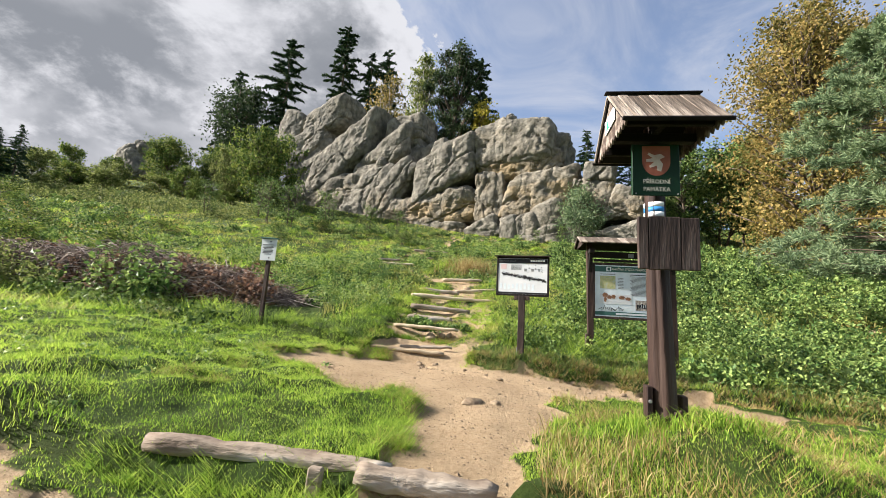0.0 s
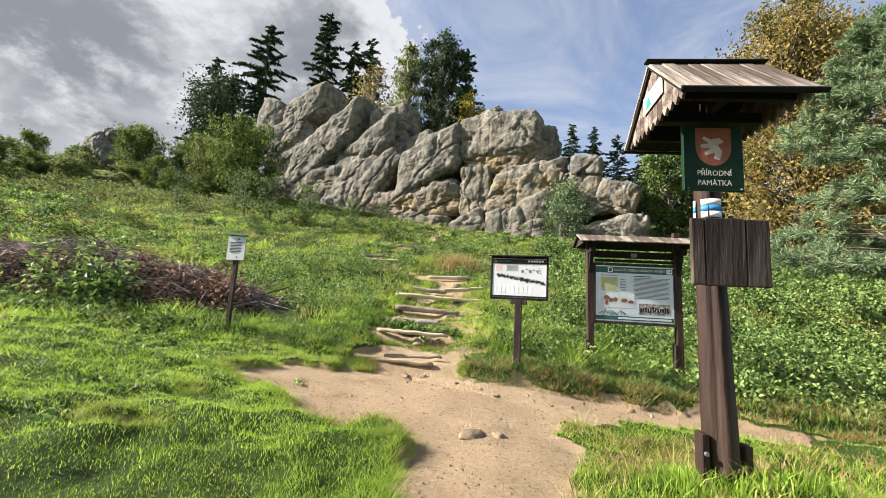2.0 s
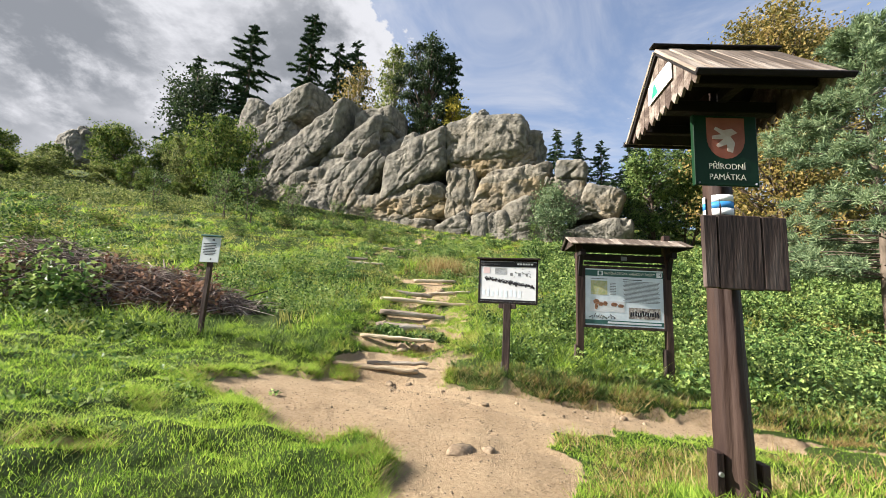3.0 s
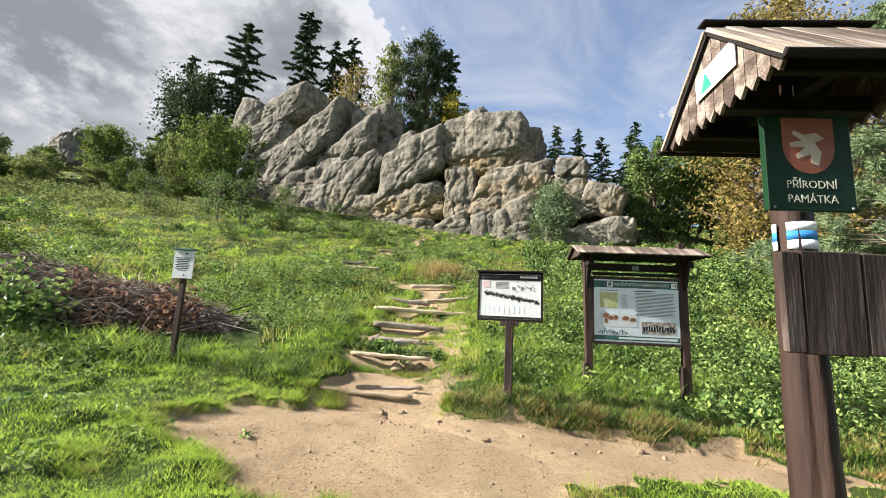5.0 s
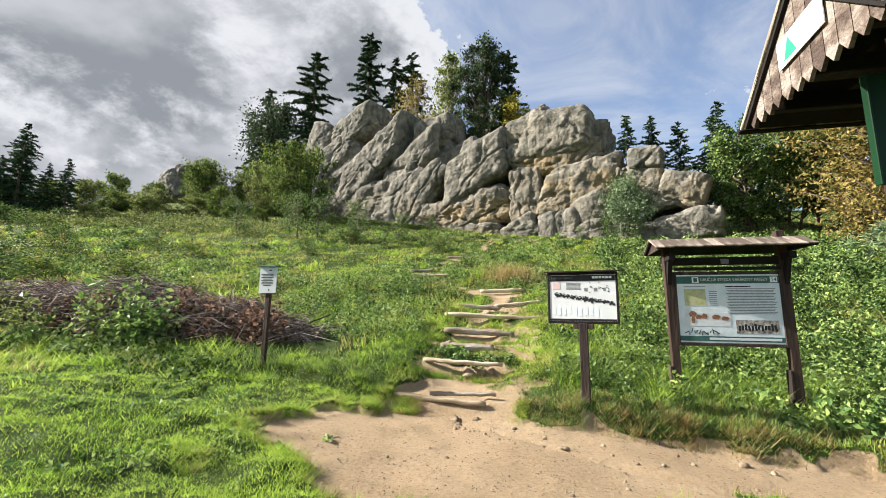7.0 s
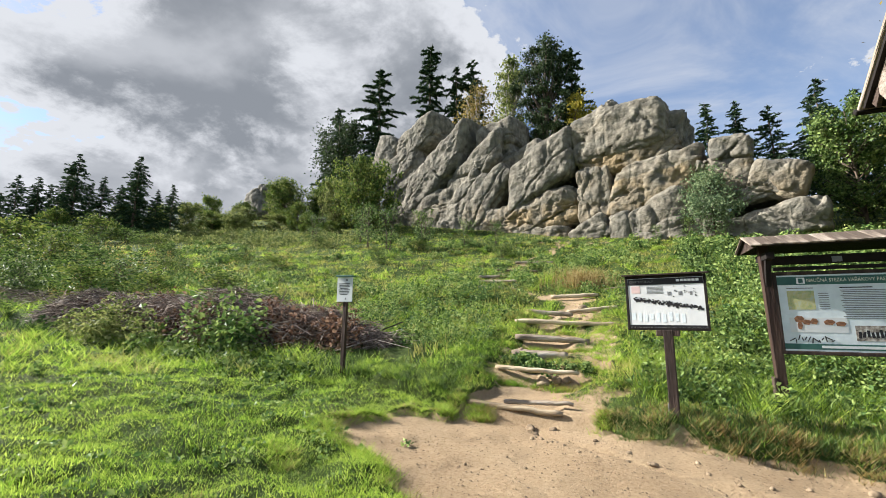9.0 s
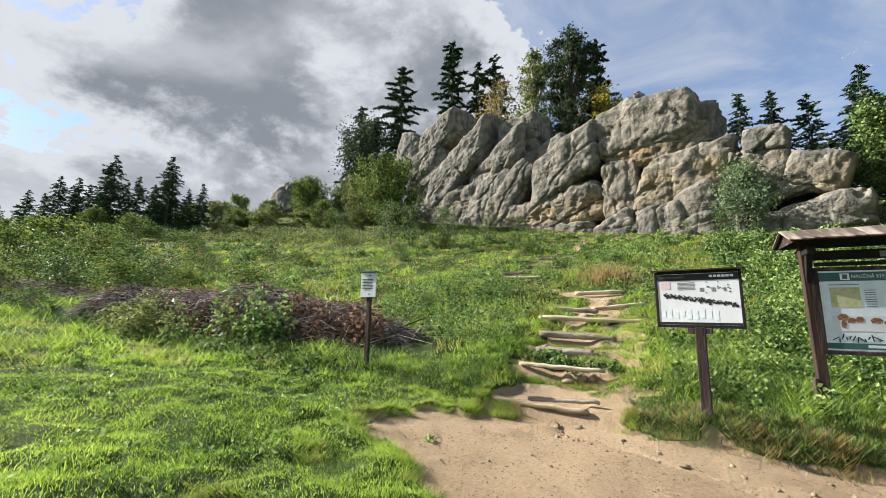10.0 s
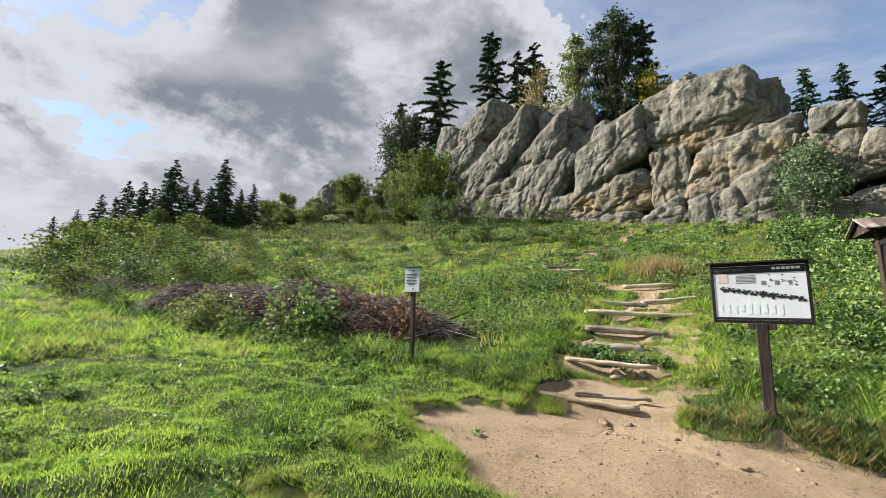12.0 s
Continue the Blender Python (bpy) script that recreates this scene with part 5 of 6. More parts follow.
npanel = slab("panel", 0.335, 0.43, M_PAPER, notice, 0.0, npz, -0.006, 0.014, "white printed notice panel")
part("cap", box(0.37, 0.10, 0.025, (0.0, 0.0, npz + 0.235), 0.004, m=pose(0, 0, 0, 0, 1.5, 0)), M_PANELGREEN, notice)
for i in range(8):
    slab("text_line", (0.25, 0.21, 0.24, 0.18, 0.24, 0.22, 0.23, 0.16)[i], 0.012, M_PRINTBLACK, npanel, -0.01, 0.10 - 0.027 * i, -0.008)
slab("symbol", 0.045, 0.022, M_PRINTBLACK, npanel, 0.04, 0.165, -0.008)
slab("symbol", 0.022, 0.025, M_PRINTBLACK, npanel, 0.03, -0.165, -0.008)


# ---------------------------------------------------------------- log steps and logs
def log(name, x0, y0, x1, y1, r, mat, label, category, group="", lift=0.02, seed=0, z0=None, z1=None, bow=0.0, taper=0.85):
    rng = np.random.default_rng(seed)
    n = 14
    t = np.linspace(0, 1, n)
    za = float(ground(x0, y0 + 0.25)) if z0 is None else z0
    zb_ = float(ground(x1, y1 + 0.25)) if z1 is None else z1
    cx, cy = (x0 + x1) / 2, (y0 + y1) / 2
    czz = (za + zb_) / 2 + lift
    line = np.column_stack([x0 + (x1 - x0) * t - cx, y0 + (y1 - y0) * t - cy + bow * np.sin(np.pi * t) + rng.normal(0, 0.006, n), za + (zb_ - za) * t + lift - czz + rng.normal(0, 0.006, n)])
    rad = r * (1 - (1 - taper) * t) * (1 + 0.06 * np.sin(t * 9 + seed))
    rad[0] *= 0.8
    rad[-1] *= 0.8
    v, f = tube(line, rad, 14, 0.07, seed)
    ob = new(name, np_mesh(name, v, f, mat, True))
    ob.matrix_basis = pose(cx, cy, czz)
    return tagged(ob, label, category, group)


STEP = "log step"
log("log_step", -2.30, 7.86, -0.88, 7.78, 0.045, M_LOG, "pale barkless log edging the lowest step", STEP, "log steps", 0.0, 1, z0=0.25, z1=0.205)
log("log_step", -1.75, 7.99, -0.75, 7.96, 0.035, M_LOGBARK, "thin split rail lying behind the lowest log step", STEP, "log steps", 0.02, 2)
log("log_step", -2.2, 9.26, -0.75, 9.2, 0.042, M_LOG, "pale bowed log edging a step", STEP, "log steps", 0.0, 3, bow=-0.10)
log("log_step", -2.12, 10.30, -1.02, 10.36, 0.10, M_LOGBARK, "thick grey log edging a step", STEP, "log steps", -0.02, 4)
log("log_step", -2.25, 11.22, -0.65, 11.40, 0.075, M_LOGBARK, "weathered grey log edging a step", STEP, "log steps", -0.01, 5)
log("log_step", -2.55, 12.62, 0.0, 12.85, 0.065, M_LOG, "long pale log edging a step", STEP, "log steps", 0.0, 6)
log("log_step", -2.5, 14.1, -1.2, 14.2, 0.075, M_LOGBARK, "short weathered log edging a step", STEP, "log steps", 0.0, 7)
log("log_step", -1.4, 14.5, 0.0, 14.9, 0.06, M_LOG, "pale log edging a step in the grass", STEP, "log steps", 0.0, 8)
log("log_step", -2.1, 16.6, -0.55, 16.9, 0.075, M_LOG, "pale log edging a step in the grass", STEP, "log steps", 0.03, 9)
log("log_step", -0.35, 17.9, 0.95, 18.3, 0.08, M_LOG, "pale log edging a step in the grass", STEP, "log steps", 0.03, 10)
log("log_step", -4.9, 17.0, -3.5, 17.4, 0.06, M_LOGBARK, "weathered log edging an upper step", STEP, "log steps", 0.03, 11)
log("log_step", -5.3, 18.1, -3.7, 18.5, 0.06, M_LOG, "weathered log edging an upper step", STEP, "log steps", 0.03, 12)
log("log_step", -5.7, 19.5, -4.2, 19.9, 0.06, M_LOGBARK, "weathered log edging an upper step", STEP, "log steps", 0.03, 13)
log("log_step", -5.4, 21.6, -3.4, 22.2, 0.06, M_LOG, "weathered log edging an upper step", STEP, "log steps", 0.03, 14)
log("log_step", -5.0, 24.6, -3.0, 25.2, 0.07, M_LOGBARK, "weathered log edging an upper step", STEP, "log steps", 0.03, 15)
log("log", -1.99, 2.42, -0.52, 2.46, 0.064, M_LOGBARK, "old grey log lying across the edge of the path", "log", "logs across the path", 0.045, 21, z0=0.04, z1=0.015, bow=0.03)
log("log", -0.70, 2.41, 0.06, 2.44, 0.070, M_LOGBARK, "old cracked log with bark across the path", "log", "logs across the path", 0.04, 22, z0=0.015, z1=-0.03)
peg = box(0.08, 0.05, 0.34, bevel=0.01)
ob = new("peg", bm_mesh("peg", peg, M_LOGBARK))
ob.matrix_basis = pose(-0.92, 2.345, -0.08, 0, 4, 0)
tagged(ob, "short wooden peg holding the log across the path", "peg")


def stone(x, y, w, d, h, seed, label="flat sandstone lying in the sandy path", mat=None, group="stones on the path"):
    bm = bmesh.new()
    bmesh.ops.create_icosphere(bm, subdivisions=3 if w > 0.12 else 2, radius=1)
    for v in bm.verts:
        k = 1 + 0.35 * fbm(v.co * 1.2 + Vector((seed * 3.7, seed, 0)), 3)
        v.co = Vector((v.co.x * w / 2 * k, v.co.y * d / 2 * k, max(-0.3, v.co.z) * h * k))
    ob_ = new("stone", bm_mesh("stone", bm, mat or M_STONE, True))
    ob_.matrix_basis = pose(x, y, float(ground(x, y)) + h * 0.05, 0, 0, seed * 50)
    return tagged(ob_, label, "stone", group)


stone(-0.19, 4.80, 0.30, 0.20, 0.05, 1)
stone(0.06, 4.86, 0.13, 0.12, 0.035, 2, "small dark stone in the sandy path")
srng = np.random.default_rng(77)
for i in range(46):
    u = srng.random()
    if u < 0.55:
        t = srng.random()
        x, y = -1.25 + 3.0 * t + srng.normal(0, 0.07), 7.35 - 1.1 * t ** 0.7 + srng.normal(0, 0.07)
    else:
        x, y = srng.uniform(-1.8, 2.6), srng.uniform(5.4, 7.5)
    s = srng.uniform(0.022, 0.06)
    if float(bare(x, y)) > 0.7:
        stone(x, y, s * 1.4, s, s * 0.5, 10 + i, "small brown pebble on the sandy path", None, "pebbles on the path")
for i, (x, y, s) in enumerate(((-1.35, 9.18, 0.24), (-1.12, 9.2, 0.20), (-0.95, 9.22, 0.17), (-1.3, 7.64, 0.13), (-1.0, 7.66, 0.11), (-1.2, 7.45, 0.09), (-2.0, 10.5, 0.22),
                               (-1.1, 11.6, 0.25), (2.1, 7.25, 0.12), (2.35, 7.15, 0.08), (-1.6, 14.0, 0.35), (-1.0, 15.4, 0.3))):
    stone(x, y, s, s * 0.75, s * 0.45, 90 + i, "rounded sandstone set beside the log steps", None, "stones by the steps")


# ---------------------------------------------------------------- brush pile
def brush_pile(x0, y0, x1, y1, half, height, count, seed, label):
    rng = np.random.default_rng(seed)
    t = rng.random(count)
    s = rng.normal(0, 0.42, count).clip(-1, 1) * (0.35 + 0.65 * np.clip(np.minimum(t * 5, (1 - t) * 3.5), 0, 1))
    ux, uy = x1 - x0, y1 - y0
    ln = math.hypot(ux, uy)
    ux, uy = ux / ln, uy / ln
    x, y = x0 + ux * ln * t - uy * half * s, y0 + uy * ln * t + ux * half * s
    crest = height * (0.55 + 0.6 * vnoise(t * 7, t * 0 + 1.5, seed)) * (1 - s * s) * np.clip(np.minimum(t * 6, (1 - t) * 2.6) + 0.22, 0, 1)
    z = ground(x, y) + crest * rng.uniform(0.15, 1.08, count)
    a = rng.normal(0, 0.9, count) + rng.choice([0, 0, math.pi, 0.9, -1.2], count)
    way = np.stack([ux * np.cos(a) - uy * np.sin(a), uy * np.cos(a) + ux * np.sin(a), rng.normal(0, 0.34, count)], 1)
    half_len = rng.uniform(0.06, 0.34, count) * np.where(rng.random(count) < 0.06, 2.2, 1.0)
    rad = rng.uniform(0.0022, 0.008, count) * rng.uniform(0.6, 1.3, count) * np.where(half_len > 0.4, 1.9, 1.0)
    pts = np.stack([x, y, z], 1)
    v, f = [], []
    side = unit(np.cross(way, np.array((0, 0, 1.0))))
    top = np.cross(side, way)
    sag = np.array((0, 0, -1.0)) * (half_len * 0.25)[:, None] + side * (half_len * rng.normal(0, 0.2, count))[:, None]
    rings = []
    for k, (pos, rr) in enumerate(((-1, 1.0), (0, 0.9), (1, 0.45))):
        c = pts + way * (half_len * pos)[:, None] + sag * abs(pos)
        for q in range(3):
            an = q * 2 * math.pi / 3
            rings.append(c + (side * math.cos(an) + top * math.sin(an)) * (rad * rr)[:, None])
    v = np.stack(rings, 1).reshape(-1, 3)
    base = np.arange(count)[:, None] * 9
    f = np.concatenate([base + np.array([[r * 3 + q, r * 3 + (q + 1) % 3, r * 3 + 3 + (q + 1) % 3, r * 3 + 3 + q]]) for r in range(2) for q in range(3)], 0)
    ob_ = new("brush_pile", np_mesh("brush_pile", v, f, M_TWIG))
    return tagged(ob_, label, "brush pile", kind="stuff")


brush_pile(-13.6, 7.8, -4.6, 9.7, 1.3, 1.0, 10500, 1, "long heap of cut brown brushwood on the grass")
brush_pile(-22.0, 8.6, -15.2, 8.8, 0.8, 0.45, 900, 2, "low heap of cut brushwood beside straggly bushes")


# ---------------------------------------------------------------- grass and herbs
def scatter(rng, count, r0, r1, a0, a1, x0=0.0, y0=0.6):
    """Points denser near the path's foot, thinning with distance."""
    r = r0 * (r1 / r0) ** rng.random(count)
    a = np.radians(rng.uniform(a0, a1, count))
    return x0 + r * np.sin(a), y0 + r * np.cos(a), r


def pile_cover(x, y):
    return capsule(x, y, -13.6, 7.7, -4.3, 9.6, 1.0, 1.0) < 0


def stuff(name, v, f, mat, label, category):
    return tagged(new(name, np_mesh(name, v, f, mat)), label, category, kind="stuff")


def turf(name, seed, count, r0, r1, a0, a1, height, width, mat, label, keep, lean=0.55, grow=0.0, patch=0.0, shape=None):
    rng = np.random.default_rng(seed)
    x, y, r = scatter(rng, count, r0, r1, a0, a1)
    b = bare(x, y)
    ok = (rng.random(count) > b * 1.2) & keep(x, y) & ~((capsule(x, y, -2.0, 2.3, 0.1, 2.25, 0.16, 0.16) < 0) & (rng.random(count) < 0.55))
    if patch:
        ok &= vnoise(x * 1.1, y * 1.1, seed) > patch
    x, y, r, b = x[ok], y[ok], r[ok], b[ok]
    h = height * (0.35 + 0.8 * vnoise(x * 1.4, y * 1.4, 21) + 0.6 * vnoise(x * 4.5, y * 4.5, 22)) * (1 + grow * r) * np.clip(1.1 - b, 0.3, 1)
    pts = np.stack([x, y, ground(x, y) - 0.01], 1)
    w = width * np.maximum(1, r / 3.0)
    return stuff(name, *(shape or blades)(pts, h, w, rng, lean), mat, label, "grass")


lawn = lambda x, y: (y < 9.2 + 0.12 * np.clip(-x, 0, 20)) & ~pile_cover(x, y)
turf("lawn_grass", 1, 120000, 2.0, 6.5, -88, 50, 0.034, 0.0025, M_GRASS, "short lush green meadow grass beside the path", lawn, 0.9)
turf("lawn_grass", 8, 300000, 4.5, 34, -88, 50, 0.040, 0.0029, M_GRASS, "short lush green grass of the meadow", lawn, 0.8, shape=sprigs)
turf("tall_grass", 2, 26000, 1.6, 12, -70, 55, 0.075, 0.0026, M_GRASS, "tufts of longer green grass beside the path", lambda x, y: (y < 9) & ~pile_cover(x, y), 0.9, 0, 0.62)
bank_side = lambda x, y: (y > 7.84 - 0.12 * np.clip(x - 3, 0, 9)) & (x > 0.15 + 0.25 * (vnoise(y * 1.3, y * 0 + 2.5, 33) - 0.5))
turf("bank_grass", 3, 24000, 6.5, 13.5, 0, 48, 0.10, 0.0020, M_GRASS, "long green grass on the bank behind the boards", bank_side, 0.9)
turf("bank_grass", 13, 34000, 6.5, 13.5, 0, 48, 0.12, 0.0021, M_SHRUB, "darker long grass on the bank behind the boards", bank_side, 0.9)
turf("hill_grass", 4, 260000, 7.5, 70, -88, 50, 0.075, 0.0026, M_HILL, "rough green and yellowing grass on the hillside", lambda x, y: (y > 7.8) & ~((x < -2.6) & (y < 9.4)) & ~pile_cover(x, y), 0.8, 0.012, shape=sprigs)
turf("dry_grass", 5, 10000, 1.5, 9, 5, 60, 0.12, 0.0028, M_STRAW, "dry straw-coloured grass round the signpost", lambda x, y: (x > 0.3) & (y < 7), 1.2, 0, 0.42)
turf("dry_grass", 6, 14000, 7.5, 40, -70, 45, 0.20, 0.0030, M_PALEGRASS, "dry yellow grass among green on the hillside", lambda x, y: (y > 8), 0.8, 0.01, 0.66)


def tufts(name, seed, clumps, each, region, height, width, spread, mat, label, lean=0.9):
    """Bunches of grass, each leaning out from its middle."""
    rng = np.random.default_rng(seed)
    cx, cy = region(rng, clumps)
    ok = (bare(cx, cy) < 0.35) & ~pile_cover(cx, cy)
    cx, cy = cx[ok], cy[ok]
    k = np.repeat(np.arange(len(cx)), each)
    x, y = cx[k] + rng.normal(0, spread, len(k)), cy[k] + rng.normal(0, spread, len(k))
    h = (height * rng.uniform(0.5, 1.3, len(cx)))[k]
    w = width * np.maximum(1, np.hypot(x, y - 1) / 3.5)
    return stuff(name, *sprigs(np.stack([x, y, ground(x, y) - 0.01], 1), h, w, rng, lean), mat, label, "grass")


def near_region(x0, x1, y0, y1):
    return lambda rng, n: (rng.uniform(x0, x1, n), rng.uniform(y0, y1, n))


tufts("lawn_tufts", 71, 900, 55, near_region(-9, -0.6, 2.5, 8.0), 0.055, 0.0020, 0.07, M_GRASS, "bunches of bright green grass standing in the lawn")
tufts("lawn_tufts", 72, 500, 55, near_region(-16, -0.8, 2.6, 7.6), 0.06, 0.0024, 0.08, M_SHRUB, "darker green bunches of grass in the lawn")
tufts("path_edge_grass", 73, 260, 40, near_region(0.1, 6.5, 7.5, 8.3), 0.12, 0.0026, 0.06, M_STRAW, "dry brownish grass overhanging the edge of the bank")
tufts("path_edge_grass", 74, 150, 40, near_region(0.3, 3.2, 2.2, 5.6), 0.12, 0.0026, 0.06, M_STRAW, "dry straw-coloured bunches of grass near the signpost")
tufts("path_edge_grass", 75, 330, 45, near_region(0.3, 6.0, 2.2, 6.2), 0.09, 0.0026, 0.06, M_GRASS, "green bunches of grass near the signpost")
tufts("hill_tufts", 76, 1500, 40, lambda rng, n: scatter(rng, n, 9, 40, -80, 20)[:2], 0.22, 0.003, 0.13, M_GRASS, "bright green bunches of grass on the hillside")
tufts("hill_tufts", 77, 800, 40, lambda rng, n: scatter(rng, n, 9, 40, -80, 40)[:2], 0.20, 0.003, 0.15, M_PALEGRASS, "pale dry bunches of grass on the hillside")


# the darker leaf colour puts the shade at the bank's foot into the grass
tufts("bank_edge_grass", 78, 260, 40, near_region(-0.5, 3.0, 7.2, 8.2), 0.13, 0.0024, 0.07, M_SHRUB, "green grass at the foot of the bank")
tufts("bank_edge_grass", 79, 110, 40, near_region(-0.5, 3.0, 7.3, 8.0), 0.10, 0.0024, 0.06, M_STRAW, "dry grass at the foot of the bank")


def sand_edge(x0, x1, y0, y1):
    """The rim of turf that hangs over the bare sand."""
    def inner(rng, n):
        x, y = rng.uniform(x0, x1, n * 40), rng.uniform(y0, y1, n * 40)
        b = bare(x, y)
        ok = (b > 0.01) & (b < 0.3)
        return x[ok][:n], y[ok][:n]
    return inner


tufts("path_edge_grass", 101, 420, 40, sand_edge(-3.6, -0.3, 2.6, 8.0), 0.085, 0.0022, 0.05, M_GRASS, "green grass hanging over the rim of the sandy path", 1.1)
tufts("path_edge_grass", 102, 160, 40, sand_edge(-3.6, -0.3, 2.6, 8.0), 0.075, 0.0022, 0.05, M_STRAW, "dry grass hanging over the rim of the sandy path", 1.2)
tufts("mound_grass", 103, 380, 46, near_region(-4.6, -2.5, 7.5, 12.0), 0.085, 0.0026, 0.09, M_GRASS, "lush bright grass on the mound beside the steps")
tufts("mound_grass", 104, 260, 46, near_region(-4.6, -2.4, 7.5, 13.0), 0.10, 0.0026, 0.09, M_SHRUB, "darker lush grass on the mound beside the steps")
tufts("pile_tufts", 107, 130, 44, near_region(-11.5, -4.2, 7.0, 7.9), 0.15, 0.0018, 0.10, M_GRASS, "long bright grass leaning before the brush heap", 1.0)
tufts("bank_tufts", 105, 260, 34, near_region(0.25, 5.5, 8.4, 11.5), 0.24, 0.0030, 0.09, M_GRASS, "long pale green grass arching over the bank", 1.1)
tufts("bank_tufts", 106, 330, 34, near_region(0.25, 6.0, 8.5, 11.5), 0.24, 0.0034, 0.10, M_SHRUB, "long dark green grass on the bank", 1.1)


def log_tufts(seed, clumps):
    rng = np.random.default_rng(seed)
    cx, cy = rng.uniform(-2.3, -0.5, clumps), rng.normal(2.30, 0.05, clumps)
    k = np.repeat(np.arange(clumps), 40)
    x, y = cx[k] + rng.normal(0, 0.05, len(k)), cy[k] + rng.normal(0, 0.03, len(k))
    h = (0.11 * rng.uniform(0.5, 1.3, clumps))[k]
    return stuff("log_grass", *sprigs(np.stack([x, y, ground(x, y) - 0.01], 1), h, 0.0024, rng, 1.0), M_GRASS, "green grass growing against the log", "grass")


log_tufts(93, 70)


def tuft(x, y, spread, height, count, seed, mat, label):
    rng = np.random.default_rng(seed)
    px, py = x + rng.normal(0, spread, count), y + rng.normal(0, spread * 0.5, count)
    return stuff("grass_tuft", *blades(np.stack([px, py, ground(px, py)], 1), height, 0.004 + 0.007 * height, rng, 1.0), mat, label, "grass")


tuft(-1.2, 18.6, 0.55, 0.75, 900, 31, M_STRAW, "tuft of tall dry yellow grass beside the steps")
tuft(-2.3, 18.8, 0.25, 0.55, 350, 32, M_GRASS, "tuft of tall green grass beside the steps")
tuft(1.15, 3.45, 0.16, 0.12, 300, 33, M_GRASS, "grass growing round the foot of the signpost")
tuft(1.55, 3.40, 0.22, 0.13, 360, 34, M_GRASS, "grass growing round the foot of the signpost")


def herbs(name, seed, clumps, each, region, size, height, spread, mat, label, category="herbs", up=0.8, leaf_grow=0.0023):
    """Leafy clumps: leaves spread through low domes."""
    rng = np.random.default_rng(seed)
    cx, cy = region(rng, clumps)
    hh = height * rng.uniform(0.45, 1.35, clumps)
    k = np.repeat(np.arange(clumps), each)
    n = len(k)
    d = unit(rng.normal(size=(n, 3)))
    d[:, 2] = np.abs(d[:, 2])
    u = rng.random(n) ** 0.4
    rad = (spread * rng.uniform(0.6, 1.4, clumps))[k]
    x, y = cx[k] + d[:, 0] * u * rad, cy[k] + d[:, 1] * u * rad
    z = ground(x, y) + d[:, 2] * u * hh[k] + 0.02
    r = np.hypot(x, y - 1)
    v, f = leaves(np.stack([x, y, z], 1), size + leaf_grow * r, rng, 0.6, up)
    return stuff(name, v, f, mat, label, category)


def hill_region(rng, n):
    x, y, _ = scatter(rng, n * 3, 9.5, 44, -82, 42)
    ok = (y > 9.6) & (bare(x, y) < 0.2) & ~((np.abs(x + 1.5) < 1.3) & (y < 17)) & (y < 36) & (vnoise(x * 0.35, y * 0.35, 9) > 0.42)
    return x[ok][:n], y[ok][:n]


def bramble_region(rng, n):
    x, y = rng.uniform(1.4, 19, n * 5), rng.uniform(7.6, 30, n * 5)
    ok = (x > 3.9 + 0.0 * y) & (y > 8.6 - 0.1 * x) | (y > 10.6) & (x > 1.8 + 0.10 * (y - 10))
    ok &= np.hypot(x - 11, (y - 13.5) * 1.5) > 1.0
    keep_ = rng.random(n * 5) < 9.0 / (4 + np.hypot(x, y))
    ok &= keep_
    return x[ok][:n], y[ok][:n]


def trimmed(region):
    """The same region, padded to the number of clumps asked for."""
    def inner(rng, n):
        x, y = region(rng, n)
        while len(x) < n:
            a, b = region(rng, n)
            x, y = np.concatenate([x, a]), np.concatenate([y, b])
        return x[:n], y[:n]
    return inner


herbs("meadow_herbs", 41, 1000, 66, trimmed(hill_region), 0.010, 0.42, 0.36, M_WEED, "leafy green herbs scattered over the hillside")
herbs("meadow_herbs", 42, 110, 60, trimmed(hill_region), 0.022, 0.42, 0.45, M_SHRUB, "dark green low shrubs on the hillside")
herbs("meadow_herbs", 84, 420, 66, trimmed(hill_region), 0.010, 0.46, 0.36, M_SHRUB, "dark leafy herbs in the hillside grass", leaf_grow=0.0018)
herbs("scrub", 85, 170, 70, lambda rng, n: (rng.uniform(-36, -15.5, n), 9.2 + 11 * rng.random(n) ** 1.3), 0.012, 0.75, 0.6, M_SHRUB, "dark green scrub at the edge of the meadow", "scrub", leaf_grow=0.0016)
herbs("scrub", 86, 60, 60, lambda rng, n: (rng.uniform(-36, -15.5, n), 9.2 + 11 * rng.random(n) ** 1.3), 0.012, 0.75, 0.5, M_BIRCHLEAF, "brownish autumn scrub at the edge of the meadow", "scrub", leaf_grow=0.0016)
herbs("scrub", 87, 200, 70, lambda rng, n: (rng.uniform(-42, -20, n), rng.uniform(27, 35, n)), 0.012, 0.8, 0.8, M_OLIVELEAF, "olive green scrub below the trees on the ridge", "scrub", leaf_grow=0.0018)
herbs("bramble_thicket", 43, 900, 92, trimmed(bramble_region), 0.017, 0.55, 0.42, M_SHRUB, "glossy green bramble thicket on the slope behind the boards", "brambles", 1.2, 0.0024)
herbs("bramble_thicket", 44, 210, 60, trimmed(bramble_region), 0.017, 0.85, 0.3, M_WEED, "pale green shoots rising from the brambles", "brambles", 0.9, 0.0024)


def box_region(x0, x1, y0, y1):
    return lambda rng, n: (rng.uniform(x0, x1, n), rng.uniform(y0, y1, n))


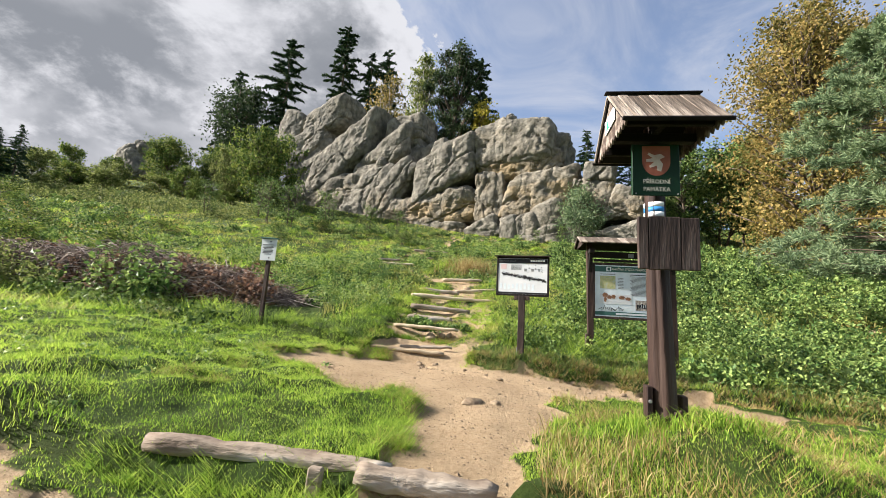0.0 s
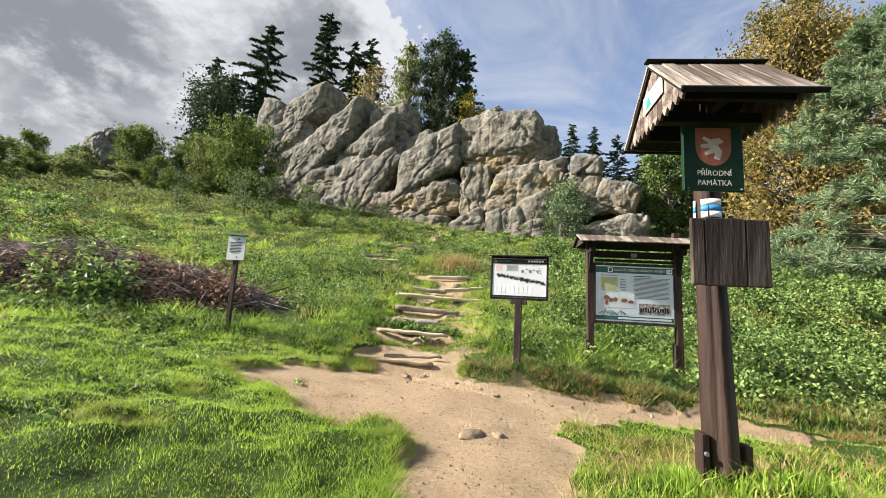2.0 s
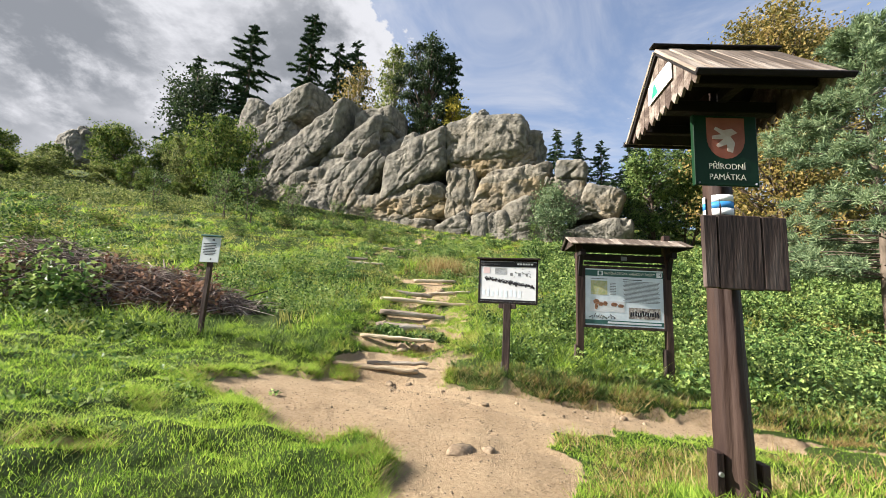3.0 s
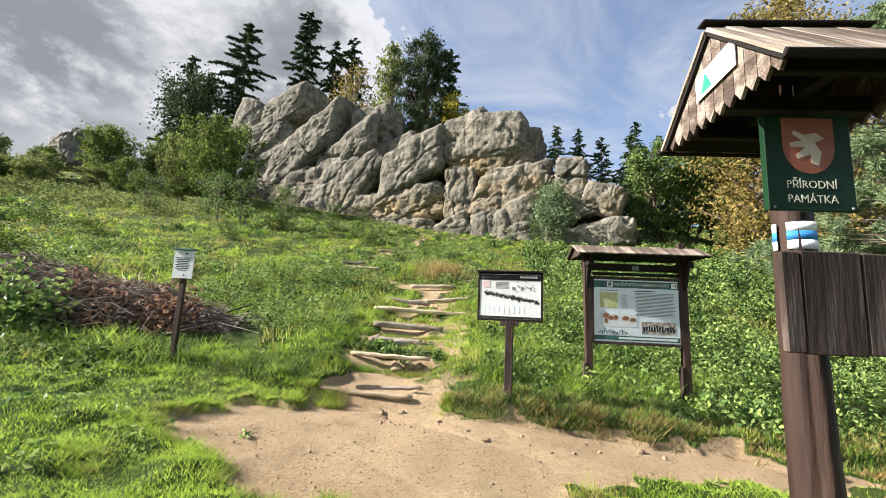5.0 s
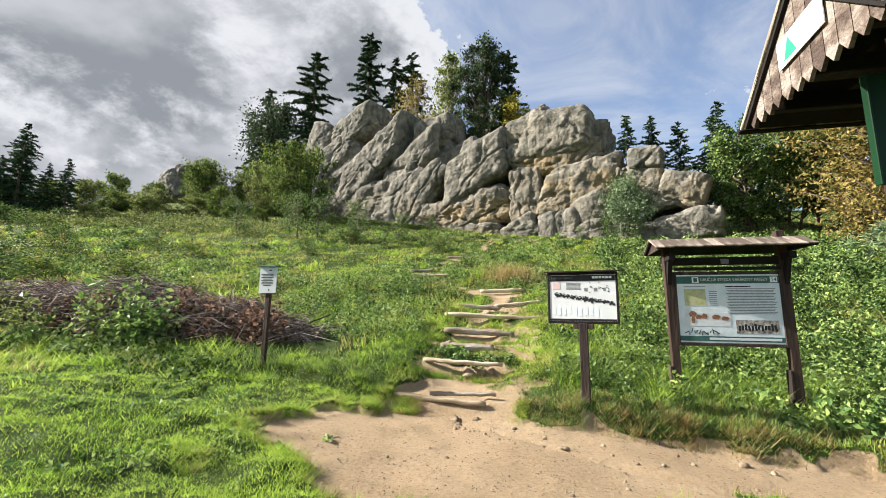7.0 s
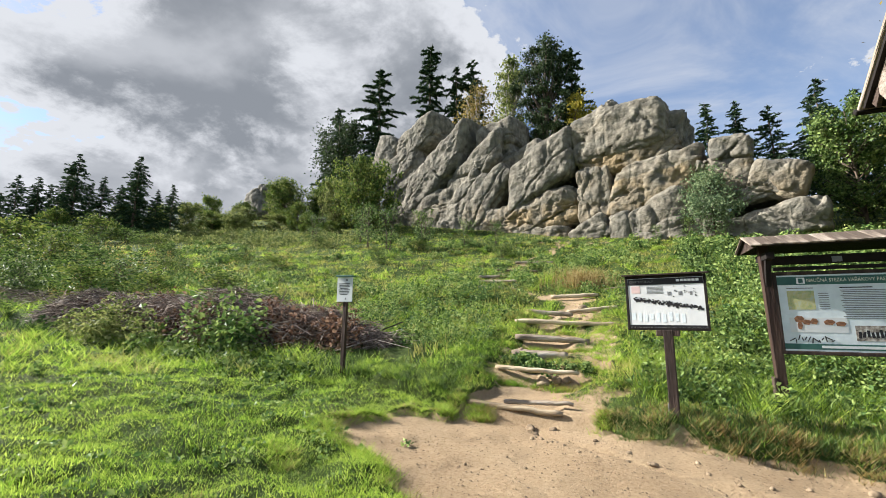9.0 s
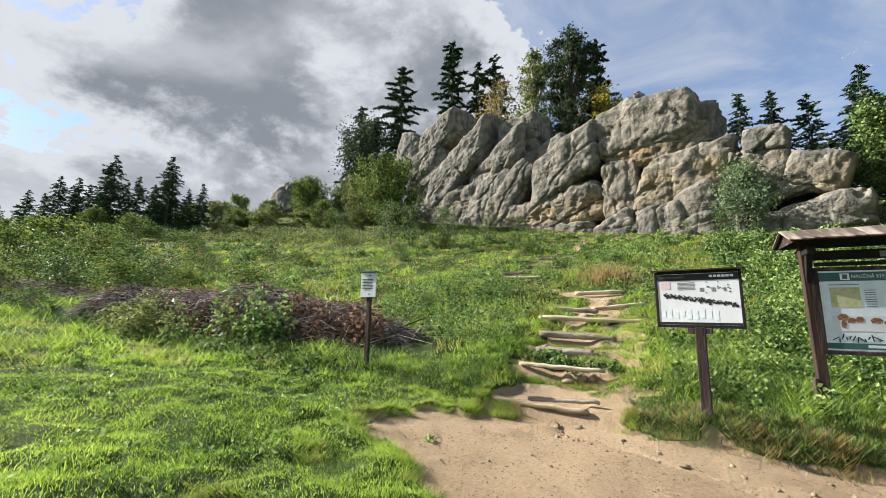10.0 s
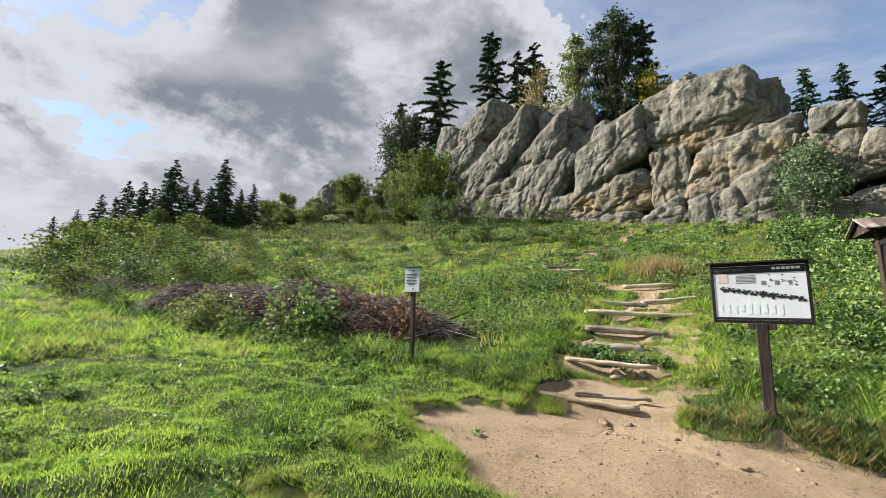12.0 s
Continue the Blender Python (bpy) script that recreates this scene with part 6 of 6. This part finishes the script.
herbs("bramble", 45, 26, 60, box_region(3.0, 4.6, 8.1, 8.9), 0.035, 0.36, 0.24, M_WEED, "pale leafy bramble at the foot of the board's post", "brambles")
herbs("bank_herbs", 53, 46, 30, box_region(0.25, 5.0, 8.2, 11.5), 0.020, 0.30, 0.18, M_WEED, "leafy green herbs among grass behind the boards", "herbs")
herbs("bank_herbs", 54, 90, 36, box_region(0.2, 5.8, 8.2, 11.5), 0.020, 0.36, 0.22, M_SHRUB, "dark leafy herbs among grass behind the boards", "herbs")
herbs("pile_weeds", 46, 46, 50, box_region(-12.5, -5, 7.0, 7.8), 0.03, 0.30, 0.3, M_SHRUB, "green weeds growing along the brush heap", "weeds")
herbs("pile_weeds", 47, 8, 150, box_region(-9.0, -7.0, 7.8, 8.6), 0.04, 0.95, 0.42, M_WEED, "yellowish leafy shoots growing through the brush heap", "weeds")
herbs("pile_weeds", 48, 10, 40, box_region(-11.0, -6.4, 7.6, 8.3), 0.04, 1.0, 0.25, M_WEED, "pale yellowish leafy shoots growing through the brush heap", "weeds")
herbs("dry_leaves", 81, 36, 50, box_region(-13.0, -8.0, 7.9, 9.0), 0.028, 0.7, 0.42, M_DEADLEAF, "brown withered leaves still on the cut brushwood", "dry leaves")
herbs("dry_leaves", 82, 46, 60, box_region(-7.6, -5.2, 8.5, 9.5), 0.028, 0.72, 0.34, M_DEADLEAF, "brown withered leaves still on the cut brushwood", "dry leaves")
herbs("pile_weeds", 83, 12, 240, box_region(-11.6, -8.9, 7.0, 7.7), 0.018, 0.85, 0.5, M_OLIVELEAF, "olive leafy bush growing in front of the brush heap", "weeds")
herbs("lawn_herbs", 49, 110, 14, box_region(-9, -2.4, 2.4, 7.0), 0.018, 0.06, 0.13, M_WEED, "broad-leaved herbs low in the lawn", "herbs")
def riser_region(rng, n):
    row = rng.integers(0, 6, n)
    y0 = np.array((7.70, 9.05, 10.1, 11.0, 12.45, 13.9))[row]
    x0 = np.array((-2.2, -2.3, -2.2, -2.4, -2.5, -2.5))[row]
    x1 = np.array((-1.9, -0.6, -0.8, -0.5, -0.2, -1.0))[row]
    return x0 + (x1 - x0) * rng.random(n), y0 + rng.normal(0, 0.06, n)


def riser_tufts(seed, clumps, region, height, mat, label):
    rng = np.random.default_rng(seed)
    cx, cy = region(rng, clumps)
    k = np.repeat(np.arange(clumps), 36)
    x, y = cx[k] + rng.normal(0, 0.05, len(k)), cy[k] + rng.normal(0, 0.035, len(k))
    h = (height * rng.uniform(0.5, 1.3, clumps))[k]
    return stuff("step_grass", *sprigs(np.stack([x, y, ground(x, y) - 0.01], 1), h, 0.005, rng, 0.9), mat, label, "grass")


def flank_region(rng, n):
    """The trodden strips on both sides of the log steps."""
    side = rng.random(n) < 0.65
    return np.where(side, rng.normal(-0.35, 0.24, n), rng.normal(-2.4, 0.16, n)), np.where(side, rng.uniform(8.45, 14.5, n), rng.uniform(8.3, 14.5, n))


riser_tufts(91, 230, riser_region, 0.11, M_GRASS, "green grass growing in front of the log steps")
riser_tufts(92, 110, riser_region, 0.10, M_STRAW, "dry grass and roots hanging below the log steps")
riser_tufts(94, 260, flank_region, 0.075, M_GRASS, "short trodden green grass beside the log steps")
riser_tufts(95, 110, flank_region, 0.06, M_PALEGRASS, "short yellowing grass beside the log steps")
herbs("step_weeds", 50, 26, 40, box_region(-2.2, -0.6, 9.38, 9.9), 0.018, 0.10, 0.12, M_SHRUB, "weeds growing on the tread of a step", "weeds")
herbs("step_weeds", 51, 12, 60, box_region(-2.1, -1.5, 9.6, 10.2), 0.03, 0.20, 0.14, M_WEED, "leafy weeds below the thick log step", "weeds")
herbs("leaf_litter", 52, 60, 30, box_region(10.2, 12.0, 13.0, 14.2), 0.03, 0.05, 0.25, M_BIRCHLEAF, "brown fallen leaves on bare soil among brambles", "leaf litter")
turf("pile_grass", 7, 26000, 6.5, 15, -75, -30, 0.20, 0.0018, M_SHRUB, "long green grass in front of the brush heap", lambda x, y: np.abs(capsule(x, y, -13, 6.9, -3.9, 8.2, 0.0, 0.0)) < 0.42, 0.8)


def grit(seed, count):
    """Fine gravel loose on the sand."""
    rng = np.random.default_rng(seed)
    x, y = rng.uniform(-3.2, 4.2, count * 3), rng.uniform(2.4, 7.7, count * 3)
    ok = bare(x, y) > 0.6
    x, y = x[ok][:count], y[ok][:count]
    n = len(x)
    s = 0.0025 + 0.011 * rng.random(n) ** 4
    pts = np.stack([x, y, ground(x, y) + s * 0.3], 1)
    d = [np.array(q, float) for q in ((1, 0, 0), (0, 1, 0), (-1, 0, 0), (0, -1, 0), (0, 0, 0.8))]
    k = rng.uniform(0.6, 1.4, (n, 5, 1))
    v = (pts[:, None] + np.array(d)[None] * s[:, None, None] * k).reshape(-1, 3)
    b = np.arange(n)[:, None] * 5
    f = np.concatenate([b + np.array([[i, (i + 1) % 4, 4]]) for i in range(4)], 0)
    return stuff("gravel", v, f, M_STONE, "fine loose gravel scattered over the sandy path", "gravel")


grit(61, 6500)
